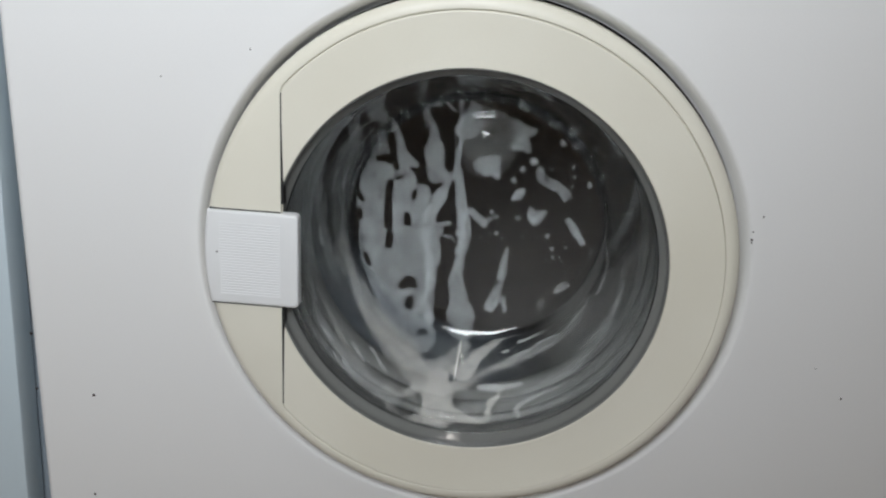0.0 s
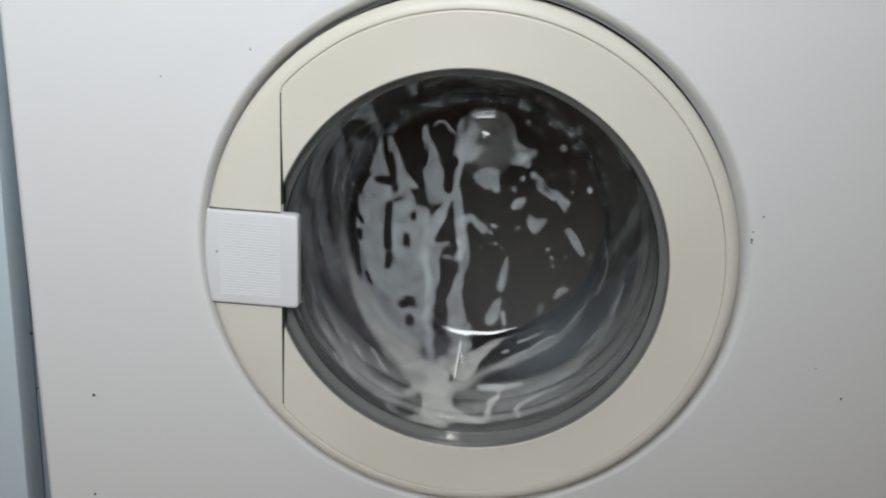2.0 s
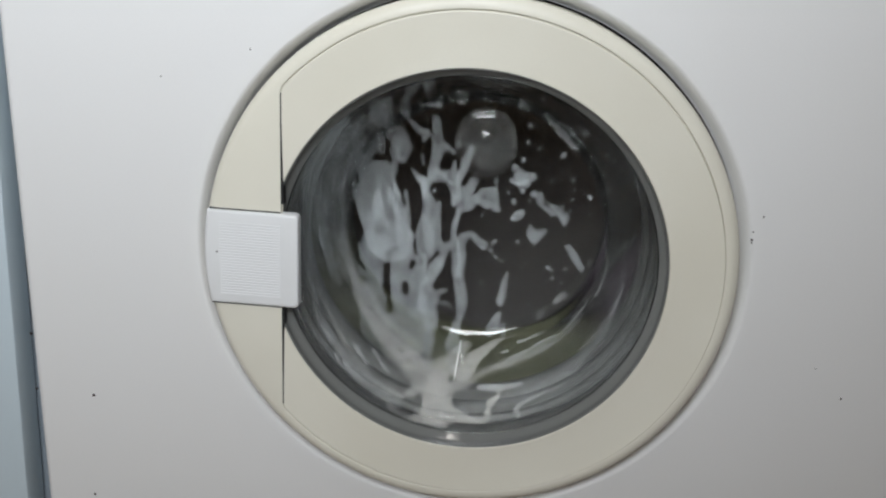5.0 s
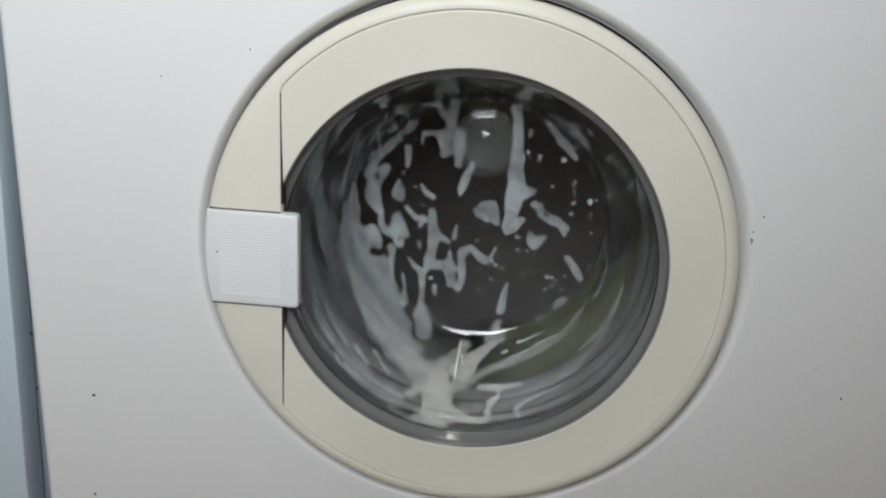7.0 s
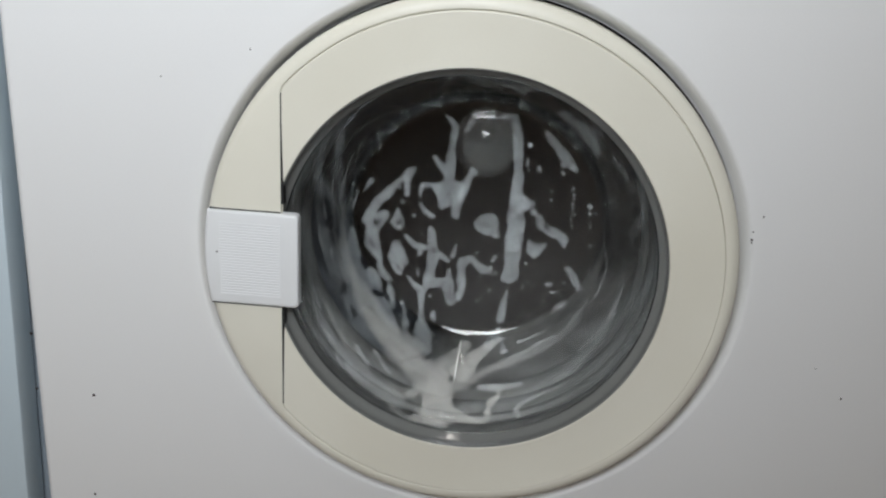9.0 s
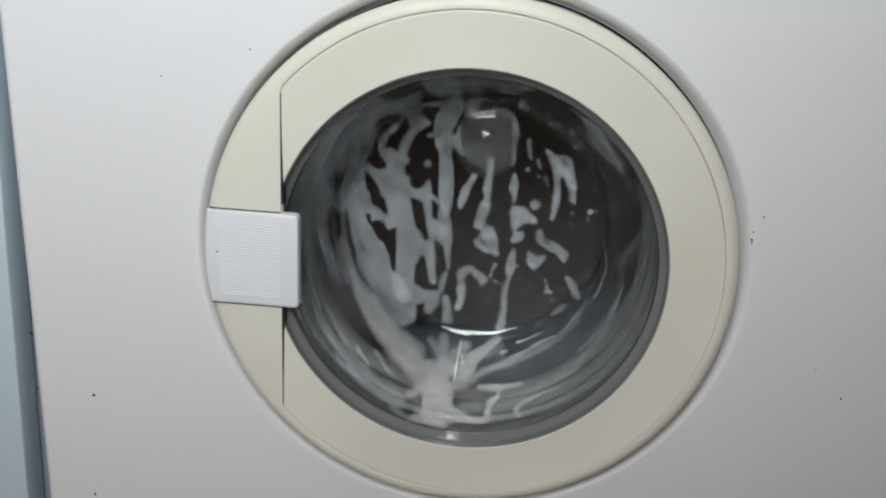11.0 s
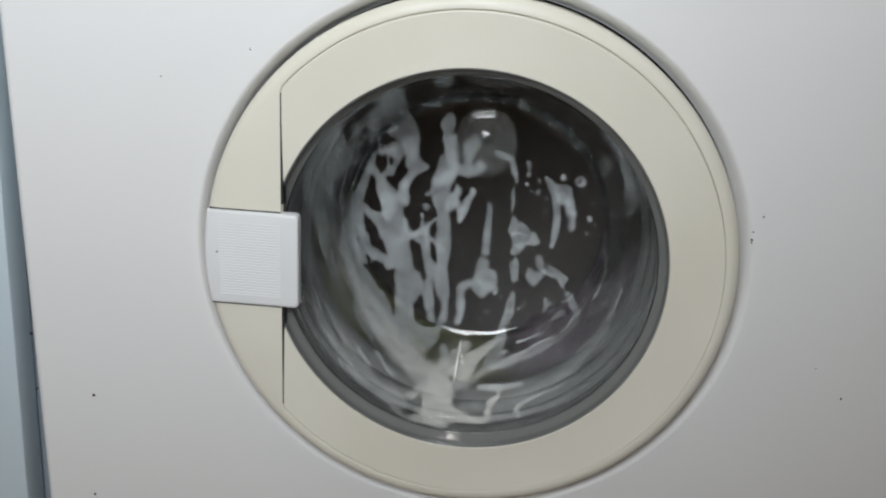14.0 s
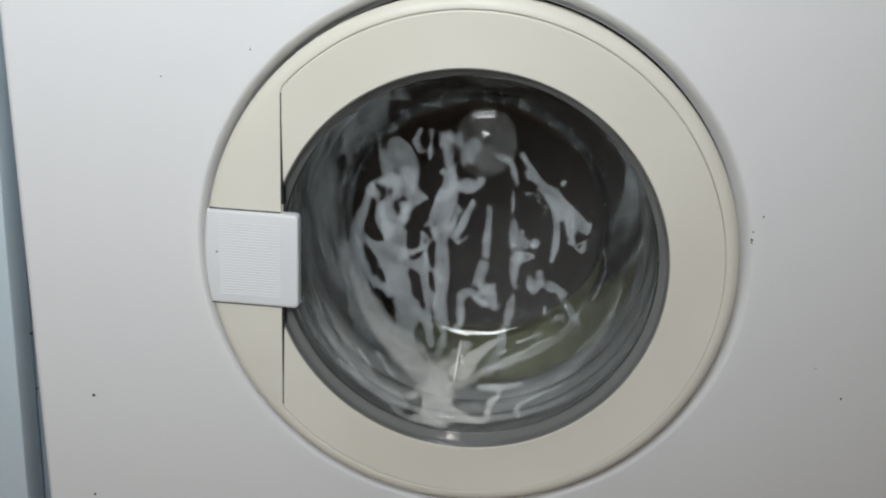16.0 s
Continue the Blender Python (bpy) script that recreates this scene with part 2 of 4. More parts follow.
def plate_profile(a):
    far = max(cut_radius(a) - 0.0002, R_HOLE + 0.0004)
    s = step(a)
    w, v = min(0.0002 + 0.0010 * s, (far - R_HOLE) / 3), min(0.0004, (far - R_HOLE) / 4)
    return [(R_HOLE, 0.006), (R_HOLE, -0.0102), (R_HOLE + v * 0.5, -0.0106), (R_HOLE + v, -0.0107), (R_HOLE + 1.5 * v, -0.0107), (far - 1.4 * w, -0.01135), (far - w, -0.0114), (far - w * 0.35, -0.0114 + 0.0004 * s), (far, -0.0112 + 0.0012 * s), (far, -0.0060)]


part("front_plate", lathe(plate_profile, steps=400, start=-END + 0.15, end=END - 0.15), CREAM, door, "raised cream plate with a straight cut edge", sharp=50)
# shade of the straight cut's gap as a black wedge, wider towards the glass
for sgn in (1, -1):
    bm = bmesh.new()
    za, zb = sgn * 0.038, sgn * 0.1125
    v = [bm.verts.new(p) for p in ((-CHORD - 0.0003, -0.0116, za), (-CHORD + 0.0017, -0.0116, za), (-CHORD + 0.0002, -0.0117, zb), (-CHORD - 0.0002, -0.0117, zb))]
    w = [bm.verts.new((p.co.x, -0.006, p.co.z)) for p in v]
    bm.faces.new(v)
    for i in range(4):
        bm.faces.new((v[i], v[(i + 1) % 4], w[(i + 1) % 4], w[i]))
    part("seam_shade", bm, BLACK, door, smooth=False)

# the handle: a white slab with fine ribs
HX0, HX1, HZ0, HZ1 = (-0.1774, -0.1142, -0.0365, 0.031)
bm = bmesh.new()


def handle_outline(n=10, r=0.0035):
    pts = []
    for cx, cz, a0 in ((HX1 - r, HZ1 - r, 90), (HX1 - r, HZ0 + r, 0)):
        pts += [(cx + r * math.cos(radians(a0 - 90 * i / n)), cz + r * math.sin(radians(a0 - 90 * i / n))) for i in range(n + 1)]
    zs = [HZ0 + (HZ1 - HZ0) * i / 12 for i in range(13)]
    pts += [(-math.sqrt(0.1803 ** 2 - z * z), z) for z in zs]
    return pts


out = handle_outline()
mid = Vector((sum(p[0] for p in out) / len(out), sum(p[1] for p in out) / len(out)))
rings = []
for y, s in ((-0.006, 0.0), (-0.0120, 0.0), (-0.0130, 0.0004), (-0.0136, 0.0012), (-0.0138, 0.0022)):
    rings.append([bm.verts.new((x + (mid.x - x) * s / 0.035, y, z + (mid.y - z) * s / 0.035)) for x, z in out])
for p, q in zip(rings, rings[1:]):
    for i in range(len(out)):
        bm.faces.new((p[i], p[(i + 1) % len(out)], q[(i + 1) % len(out)], q[i]))
bm.faces.new(rings[-1])
bm.faces.new(rings[0])
handle = part("handle", bm, HANDLE, door, "white plastic handle plate with fine ribs", sharp=60)
# black strips above and below the handle draw the shade in its gaps
for z in (HZ1 + 0.0002, HZ0 - 0.0011):
    part("gap_shade_line", block(HX0 + 0.0010, -CHORD - 0.0006, -0.0115, -0.0100, z, z + 0.0009), BLACK, handle)
RIBX0, RIBX1, RIBN = HX0 + 0.008, HX1 - 0.0125, 27
for k in range(RIBN):
    z = HZ1 - 0.0085 - k * (HZ1 - HZ0 - 0.016) / (RIBN - 1)
    part("rib", block(RIBX0, RIBX1, -0.0141, -0.0136, z - 0.00045, z + 0.00045, 0.0003, 1), HANDLE, handle)
bm = bmesh.new()
bmesh.ops.create_icosphere(bm, subdivisions=1, radius=0.0008)
for v in bm.verts:
    v.co += Vector((HX0 + 0.0062, -0.0138, (HZ0 + HZ1) / 2 + 0.004))
part("chip", bm, CHIP, handle, "dark chip")

# ---- the glass bowl ----
BACK_Y, BACK_R, THICK = 0.1100, 0.0970, 0.005
front = [(0.1340, 0.0022), (0.1325, 0.0019), (0.1314, 0.0018), (0.1309, 0.0024), (0.1297, 0.0062), (0.1284, 0.0100), (0.1272, 0.0139)]
front += [(0.1272 + (0.1035 - 0.1272) * k / 12, 0.0135 + (0.0965 - 0.0135) * k / 12) for k in range(1, 13)]
front += [(0.1022, 0.1010), (0.1003, 0.1045), (0.0975, 0.1070), (0.0940, 0.1085), (0.0890, 0.1093), (0.070, 0.1098), (0.045, BACK_Y), (0.020, BACK_Y), (0.0, BACK_Y)]


def offset(prof, d):
    out = []
    for i, (r, y) in enumerate(prof):
        a, b = prof[max(0, i - 1)], prof[min(len(prof) - 1, i + 1)]
        t = Vector((b[0] - a[0], b[1] - a[1])).normalized()
        out.append((max(0.0, r + t.y * d), y - t.x * d))
    return out


behind = offset(front, THICK)
behind[0] = (0.1340, 0.0060)
behind[:6] = [(min(r, 0.1344), y) for r, y in behind[:6]]
behind[-1] = (0.0, BACK_Y + THICK)


def bowl():
    bm = bmesh.new()
    steps = 160
    prof = front[:-1] + behind[:-1][::-1]
    rings = []
    for i in range(steps):
        a = math.tau * i / steps
        rings.append([bm.verts.new((r * math.cos(a), y, r * math.sin(a))) for r, y in prof])
    n = len(front) - 1
    for i in range(steps):
        p, q = rings[i], rings[(i + 1) % steps]
        for k in range(2 * n):
            j = (k + 1) % (2 * n)
            if k == n - 1:
                continue
            bm.faces.new((p[k], q[k], q[j], p[j]))
    for k, y in ((n - 1, BACK_Y), (n, BACK_Y + THICK)):
        c = bm.verts.new((0, y, 0))
        for i in range(steps):
            bm.faces.new((rings[i][k], rings[(i + 1) % steps][k], c))
    return bm


bowl_ob = part("glass_bowl", bowl(), GLASS, door, "thick clear moulded glass bowl", sharp=60)
bowl_ob.visible_shadow = False
# a moulded boss near the top of the inner end
bm = bmesh.new()
rings = []
for k in range(13):
    q = k / 12
    rings.append([bm.verts.new((0.0035 + 0.0250 * q * math.cos(a), BACK_Y - 0.0004 - 0.0068 * (1 - q * q) ** 2.4, 0.0640 + 0.0280 * q * math.sin(a))) for a in [math.tau * i / 48 for i in range(48)]] if k else [bm.verts.new((0.0035, BACK_Y - 0.0072, 0.0640))])
for k in range(12):
    for i in range(48):
        j = (i + 1) % 48
        bm.faces.new((rings[0][0], rings[1][i], rings[1][j]) if k == 0 else (rings[k][i], rings[k + 1][i], rings[k + 1][j], rings[k][j]))
bm.faces.new(rings[12])
boss = part("glass_boss", bm, MILKY, bowl_ob, "rounded moulded boss in the glass", sharp=60)
boss.visible_shadow = False
part("inner_rim", lathe([(0.1354, -0.0098), (0.1350, -0.0102), (0.1345, -0.0098), (0.1344, -0.0090), (0.1344, -0.0075), (0.1343, -0.0058), (0.1340, -0.0044), (0.1334, -0.0035), (0.1326, -0.0026), (0.1308, -0.0007), (0.1298, 0.0004), (0.1299, 0.0014), (0.1353, 0.0014)], closed=True, steps=240), RIM, door, "glossy grey flared rim round the glass", sharp=70)
part("gasket", lathe([(0.1352, 0.0018), (0.1351, 0.0120), (0.1358, 0.0200), (0.1400, 0.0300)], steps=160), RUBBER, door, "grey rubber gasket behind the mouth of the glass", sharp=60)

# a haze of dried soap over the whole side of the bowl
haze = part("soap_haze", lathe([(0.1272 - (y - 0.0135) * 0.2855 + 0.0058, y + 0.0015) for y in [0.017 + 0.0118 * k for k in range(8)]]), FILM, bowl_ob, "thin grey soap haze")
haze.data.attributes.new("film", "FLOAT", "POINT").data.foreach_set("value", [1.0] * len(haze.data.vertices))

mist = part("soap_haze", lathe([(r, BACK_Y + THICK + 0.0002) for r in (0.0005, 0.03, 0.06, 0.093)]), FILM, bowl_ob, "thin grey soap haze")
mist.data.attributes.new("film", "FLOAT", "POINT").data.foreach_set("value", [0.10] * len(mist.data.vertices))

# ---- inside the machine ----
bellows = [(0.1790, 0.034), (0.150, 0.036), (0.145, 0.034), (0.1400, 0.032), (0.1370, 0.033), (0.1350, 0.037), (0.140, 0.041), (0.1335, 0.046), (0.1325, 0.054), (0.138, 0.060), (0.1315, 0.066), (0.1300, 0.076), (0.132, 0.082), (0.150, 0.084), (0.24, 0.086)]
seal = thing("door_seal", (0, 0, Z0), "folded grey rubber door seal round the glass", "seal")
part("bellows", lathe(bellows), RUBBER, seal, sharp=80)
drum = thing("drum", (0, 0.09, Z0), "turning dark steel drum behind the glass", "drum")
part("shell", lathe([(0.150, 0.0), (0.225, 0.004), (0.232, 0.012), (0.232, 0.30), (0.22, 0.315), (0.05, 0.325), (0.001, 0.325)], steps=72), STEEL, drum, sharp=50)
for k in range(3):
    a = radians(120 * k + 20)
    bm = bmesh.new()
    bmesh.ops.create_cone(bm, cap_ends=True, segments=12, radius1=0.030, radius2=0.022, depth=0.27)
    for v in bm.verts:
        y, r, s = v.co.z + 0.16, 0.226 - max(-0.004, v.co.x * 1.5), v.co.y
        v.co = Vector((r * math.cos(a) - s * math.sin(a), y, r * math.sin(a) + s * math.cos(a)))
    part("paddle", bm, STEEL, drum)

# ---- laundry pressed against the turning drum ----
CLOTHS = [("olive", (0.14, 0.14, 0.085), 10, 120), ("mauve", (0.125, 0.102, 0.122), 125, 75), ("slate blue", (0.090, 0.102, 0.122), 205, 80), ("grey", (0.17, 0.165, 0.16), 290, 78)]
SPIN_S = 0.345
SPUN = []


def garment(word, colour, start, span):
    cloth = material(word.replace(" ", "_") + "_cloth", colour, 0.9, grain=0.35, scale=500, stain=0.5, stain_scale=30, bump=0.4, bump_scale=700)
    bm = bmesh.new()
    na, ny = 48, 16
    seed = random.random() * 50
    grid = []
    for side in (0, 1):
        rows = []
        for i in range(na + 1):
            row = []
            for j in range(ny + 1):
                u, v = i / na, j / ny
                taper = min(1.0, 5 * u, 5 * (1 - u)) ** 0.5 * min(1.0, 6 * v + 0.35, 6 * (1 - v) + 0.2) ** 0.5
                a = radians(start + span * u)
                fold = noise.noise(Vector((u * span / 14, v * 3, seed))) + 0.5 * noise.noise(Vector((u * span / 6, v * 7, seed + 9)))
                thick = taper * (0.062 + 0.022 * fold)
                r = 0.229 if side else 0.229 - max(0.004, thick)
                y = 0.032 + 0.20 * v + 0.006 * fold
                row.append(bm.verts.new((r * math.cos(a), y, r * math.sin(a))))
            rows.append(row)
        grid.append(rows)
    for rows in grid:
        for i in range(na):
            for j in range(ny):
                bm.faces.new((rows[i][j], rows[i + 1][j], rows[i + 1][j + 1], rows[i][j + 1]))
    p, q = grid
    for i in range(na):
        for j in (0, ny):
            bm.faces.new((p[i][j], p[i + 1][j], q[i + 1][j], q[i][j]))
    for j in range(ny):
        for i in (0, na):
            bm.faces.new((p[i][j], p[i][j + 1], q[i][j + 1], q[i][j]))
    ob = tagged(new("garment", mesh_of("garment", bm, cloth, True, 80)), "wet " + word + " garment flung against the spinning drum", "laundry", group="laundry in the drum")
    SPUN.append(ob)


for one in CLOTHS:
    garment(*one)

# ---- lather and suds ----
MOVES = []


def flowing(stroke):
    """The stroke as a smooth curve, with the width swelling and thinning along it."""
    if len(stroke) < 2:
        return stroke
    p = [stroke[0]] + list(stroke) + [stroke[-1]]
    out, shift = [], random.random() * 90
    for a, b, c, d in zip(p, p[1:], p[2:], p[3:]):
        n = max(1, int(math.hypot(c[0] - b[0], c[1] - b[1]) / 2.5))
        for k in range(n):
            t = k / n
            q = [0.5 * (2 * b[i] + (c[i] - a[i]) * t + (2 * a[i] - 5 * b[i] + 4 * c[i] - d[i]) * t * t + (3 * b[i] - a[i] - 3 * c[i] + d[i]) * t ** 3) for i in range(3)]
            swell = noise.noise(Vector((q[0] * 0.11, q[1] * 0.11, shift)))
            out.append((q[0] + 0.8 * noise.noise(Vector((shift, q[1] * 0.12, 3.0))), q[1], max(0.5, q[2] * (1.0 + 0.42 * swell))))
    return out + [stroke[-1]]


def film_mesh(name, strokes, holes, mat, cell, place, edge, bulge, ragged=1.0, soft=0.45, lace=0.0, gaps=()):
    """A closed sheet of lather: the outline where the strokes' blended field is positive, flat on the glass and domed behind.
    place(u, v, h) puts a point of the sheet, in mm, h mm off the glass, into space."""
    strokes = [flowing(s) for s in strokes] if not lace else strokes
    pts = [p for s in strokes for p in s]
    pad = max(p[2] for p in pts) + 3
    u0, v0 = min(p[0] for p in pts) - pad, min(p[1] for p in pts) - pad
    nu = int((max(p[0] for p in pts) + pad - u0) / cell) + 2
    nv = int((max(p[1] for p in pts) + pad - v0) / cell) + 2
    U, V = np.meshgrid(u0 + cell * np.arange(nu), v0 + cell * np.arange(nv), indexing="ij")
    seed = random.random() * 100
    n1 = np.zeros_like(U)
    n2 = np.zeros_like(U)
    n3 = np.zeros_like(U)
    n4 = np.zeros_like(U)
    n5 = np.zeros_like(U)
    n6 = np.zeros_like(U)
    for i in range(nu):
        for j in range(nv):
            p = Vector((U[i, j], V[i, j], seed))
            n1[i, j] = noise.noise(p * 0.16)
            n2[i, j] = noise.noise(p * 0.45)
            n4[i, j] = noise.noise(Vector((U[i, j] * 0.17, V[i, j] * 0.085 + 20, seed + 31)))
            if lace:
                n5[i, j] = noise.noise(Vector((U[i, j] * 0.125 + 0.2 * n2[i, j], V[i, j] * 0.055, seed + 70))) + 0.38 * noise.noise(Vector((U[i, j] * 0.21, V[i, j] * 0.12, seed + 80)))
                n6[i, j] = noise.noise(Vector((U[i, j] * 0.23, V[i, j] * 0.03, seed + 90)))
            n3[i, j] = noise.noise(Vector((U[i, j] * 0.10 + 50, V[i, j] * 0.05, seed)))
    UU, VV = U + edge * 1.6 * n1, V + edge * 2.2 * n3 + (8.0 * n6 if lace else 0.0)
    acc = np.zeros_like(U)
    for s in strokes:
        ends = list(zip(s, s[1:])) or [(s[0], s[0])]
        best = np.full_like(U, -30.0)
        for (ax, ay, ar), (bx, by, br) in ends:
            dx, dy = bx - ax, by - ay
            ll = dx * dx + dy * dy
            k = np.clip(((UU - ax) * dx + (VV - ay) * dy) / ll, 0, 1) if ll > 1e-9 else 0 * UU
            d = (ar + (br - ar) * k) - np.hypot(UU - ax - k * dx, VV - ay - k * dy)
            best = np.maximum(best, d)
        acc += np.exp(np.clip(best, -30, 12))
    f = np.log(acc + 1e-12) - 0.1 + edge * (0.15 * n2 + 1.2 * n1)
    # ragged holes where the sheet is broad
    f -= edge * 7.0 * np.maximum(0.0, n4 - 0.25) * np.clip((f - 0.8) / 2.0, 0, 1) * ragged
    if lace:
        # a torn net: strands and drips round long open gaps
        f = np.minimum(f, 6.5 * (n5 + 0.50 - lace) + 0.3 * n2)
    # burst bubbles
    for s in strokes:
        for (ax, ay, ar), (bx, by, br) in zip(s, s[1:]):
            for _ in range(int(ragged * math.hypot(bx - ax, by - ay) * (ar + br) / 120 + random.random() * 0.12)):
                k, r = random.random(), 0.35 + 1.3 * random.random() ** 2
                holes = holes + [(ax + k * (bx - ax) + random.uniform(-0.8, 0.8) * ar, ay + k * (by - ay) + random.uniform(-0.6, 0.6) * br, r)]
    # long open gaps in a net
    for s in gaps:
        for (ax, ay, ar), (bx, by, br) in list(zip(s, s[1:])) or [(s[0], s[0])]:
            dx, dy = bx - ax, by - ay
            ll = dx * dx + dy * dy
            k = np.clip(((UU - ax) * dx + (VV - ay) * dy) / ll, 0, 1) if ll > 1e-9 else 0 * UU
            f = np.minimum(f, np.hypot(UU - ax - k * dx, VV - ay - k * dy) - (ar + (br - ar) * k) + 0.35 * n2)
    for hx, hy, hr in holes:
        f = np.minimum(f, np.hypot((U - hx) * 1.25, (V - hy) * 0.85) - hr)
    bm = bmesh.new()
    film = {}
    front, back, cuts = {}, {}, {}

    def corner(i, j):
        if (i, j) not in front:
            h = bulge * min(1.0, (f[i, j] / 3.0)) ** 0.6
            front[i, j] = bm.verts.new(place(U[i, j], V[i, j], 0.0))
            back[i, j] = bm.verts.new(place(U[i, j], V[i, j], h + 0.12))
            film[front[i, j]] = film[back[i, j]] = min(1.0, 0.12 + f[i, j] / soft)
        return front[i, j], back[i, j]

    def cut(a, b):
        key = (min(a, b), max(a, b))
        if key not in cuts:
            fa, fb = f[a], f[b]
            k = fa / (fa - fb)
            cuts[key] = bm.verts.new(place(U[a] + k * (U[b] - U[a]), V[a] + k * (V[b] - V[a]), 0.06))
            film[cuts[key]] = 0.12
        return cuts[key], cuts[key]

    for i in range(nu - 1):
        for j in range(nv - 1):
            ring = [(i, j), (i + 1, j), (i + 1, j + 1), (i, j + 1)]
            inside = [f[c] > 0 for c in ring]
            if not any(inside):
                continue
            a, b = [], []
            for k in range(4):
                c, d = ring[k], ring[(k + 1) % 4]
                if inside[k]:
                    p, q = corner(*c)
                    a.append(p)
                    b.append(q)
                if inside[k] != inside[(k + 1) % 4]:
                    p, q = cut(c, d)
                    a.append(p)
                    b.append(q)
            for loop in (a, b[::-1]):
                if len(set(loop)) > 2:
                    try:
                        bm.faces.new(loop)
                    except ValueError:
                        pass
    # one mesh for each island, the smallest crumbs left out
    bm.verts.index_update()
    seen, islands = set(), []
    for v in bm.verts:
        if v in seen:
            continue
        stack, found = [v], set()
        while stack:
            w = stack.pop()
            if w in found:
                continue
            found.add(w)
            stack += [e.other_vert(w) for e in w.link_edges if e.other_vert(w) not in found]
        seen |= found
        if len(found) > (40 if lace else 14):
            islands.append(found)
    meshes = []
    for found in islands:
        one = bmesh.new()
        copy = {w: one.verts.new(w.co) for w in sorted(found, key=lambda w: w.index)}
        for face in bm.faces:
            if face.verts[0] in found:
                one.faces.new([copy[w] for w in face.verts])
        values = [film[w] for w in copy]
        me = mesh_of(name, one, mat, True, 89)
        me.attributes.new("film", "FLOAT", "POINT").data.foreach_set("value", values)
        meshes.append(me)
    bm.free()
    return meshes


WORDS = {"patch": ("lather_patch", "grey-white patch of soap lather creeping down the glass", "soap lather"),
         "lace": ("lather_net", "torn net of grey-white lather with dark gaps on the glass", "soap lather"),
         "streak": ("lather_streak", "long grey-white streak of lather running down the glass", "soap lather"),
         "drops": ("lather_drop", "small round drop of lather on the glass", "soap lather")}
LAYER = 0


def lather(kind, mat, strokes, holes, path, lace=0.0, gaps=()):
    global LAYER
    LAYER += 1
    depth = BACK_Y + THICK + 0.0004 + 0.000018 * LAYER
    name, label, category = WORDS[kind]
    for me in film_mesh(name, strokes, holes, mat, 0.6, lambda u, v, h: (u / 1000, h / 1000, v / 1000), (0.6 if gaps else 0.9) if kind != "drops" else 0.35, 0.3, 0.35 if lace else 0.85 if gaps else 1.0, 0.9, lace, gaps):
        ob = tagged(new(name, me), label, category, group="lather on the glass")
        MOVES.append((ob, [(t, pose(x / 1000, depth, Z0 + z / 1000)) for t, x, z in path]))


def suds(mat, strokes, turn):
    global LAYER
    LAYER += 1
    gap = 0.0060 + 0.000012 * LAYER
    flat = [[(a * 2.05, d, r) for a, d, r in s] for s in strokes]

    def place(u, v, h):
        a, y = radians(u / 2.05), min(v / 1000, 0.111)
        y = max(y, 0.009)
        r = 0.1272 - (y - 0.0135) * 0.2855 + gap + h / 1000
        return (r * math.cos(a), y + 0.0015, r * math.sin(a))

    for me in film_mesh("suds_patch", flat, [], mat, 0.9, place, 0.9, 0.6, 0.15, 1.1 if mat is SMEAR else 1.8 if mat is FROTH else 5.0 if mat is SUDS else 4.0):
        ob = tagged(new("suds_patch", me), "smeared pale suds clinging to the curved side of the glass", "soap suds", group="suds on the glass side")
        MOVES.append((ob, [(0.0, pose(0, 0, Z0)), (16.0, pose(0, 0, Z0, 0, -turn, 0))]))


# ---- lather on the inner end of the glass: strokes of (x, z, half width) in mm on the glass; they creep down and gather below ----
lather("lace", FOAM, [[(-18.7, 68.6, 2.3), (-19.2, 51.3, 5.5), (-19.4, 23.3, 12.9), (-16.7, -9.9, 18.7), (-11.1, -43.9, 20.9), (-0.3, -83.6, 20.2), (14.5, -118.8, 19.4)], [(-10.6, 69.2, 2.7), (-5.6, 55.9, 4.5), (0.4, 38.8, 4.6), (2.7, 25, 5.5), (6.3, 1.5, 11.1), (12.2, -32.1, 13.1), (20.5, -61.3, 9.5), (19.1, -87, 5.8), (21.4, -107.6, 4.8)], [(-18.5, 62.3, 2.3), (-15.3, 44.2, 3.2), (-8.6, 32.6, 3.2)], [(0.4, 39.7, 4.1), (11.2, 31.2, 3.2)], [(16.7, 8, 7.4), (18.7, -7.2, 6.5)]], [], [(0, -62.8, 10.6), (1.5, -62.8, -2), (4.2, -62.8, -24.4), (4.75, -62.8, -29.3), (6.25, -60.8, -219.2), (16, -60.8, -219.2)], 0.0, [[(-8.9, 13.7, 2.9), (-9.6, 5.1, 2.5), (-10.1, -9.4, 3.4), (-9.3, -21.5, 3.4)], [(-7.7, -28.8, 3), (-8.9, -37.8, 3)], [(-34.8, 3.1, 2), (-31.9, -0.5, 2)], [(-34.5, -10.4, 2.5), (-33.5, -15.2, 2.5)], [(11.2, 7.6, 2.2), (10.8, 4.7, 2.2)], [(5.8, -10.6, 2.9), (6.5, -16.9, 2.9)], [(4.1, -71.9, 4), (10.2, -68.3, 4.9), (13.7, -72.1, 3)], [(10.8, -85.2, 3.5), (9.6, -91, 3.5)], [(-19.7, 34.6, 2.2), (-9.5, 33.9, 3.8)], [(-25.8, 38.8, 2)], [(-32, 29, 2)], [(-8.8, 55.7, 2.4), (-6.7, 45.2, 2.4)], [(-28.6, -47.4, 2.1), (-25.1, -55.2, 2.1)], [(-4.4, 17.4, 0.9), (0.1, 20.1, 0.9)], [(22.2, -115.5, 3.5), (18.4, -117.4, 2.6)], [(-21.6, 20.8, 1.2)], [(-17, 2.1, 0.9)]])
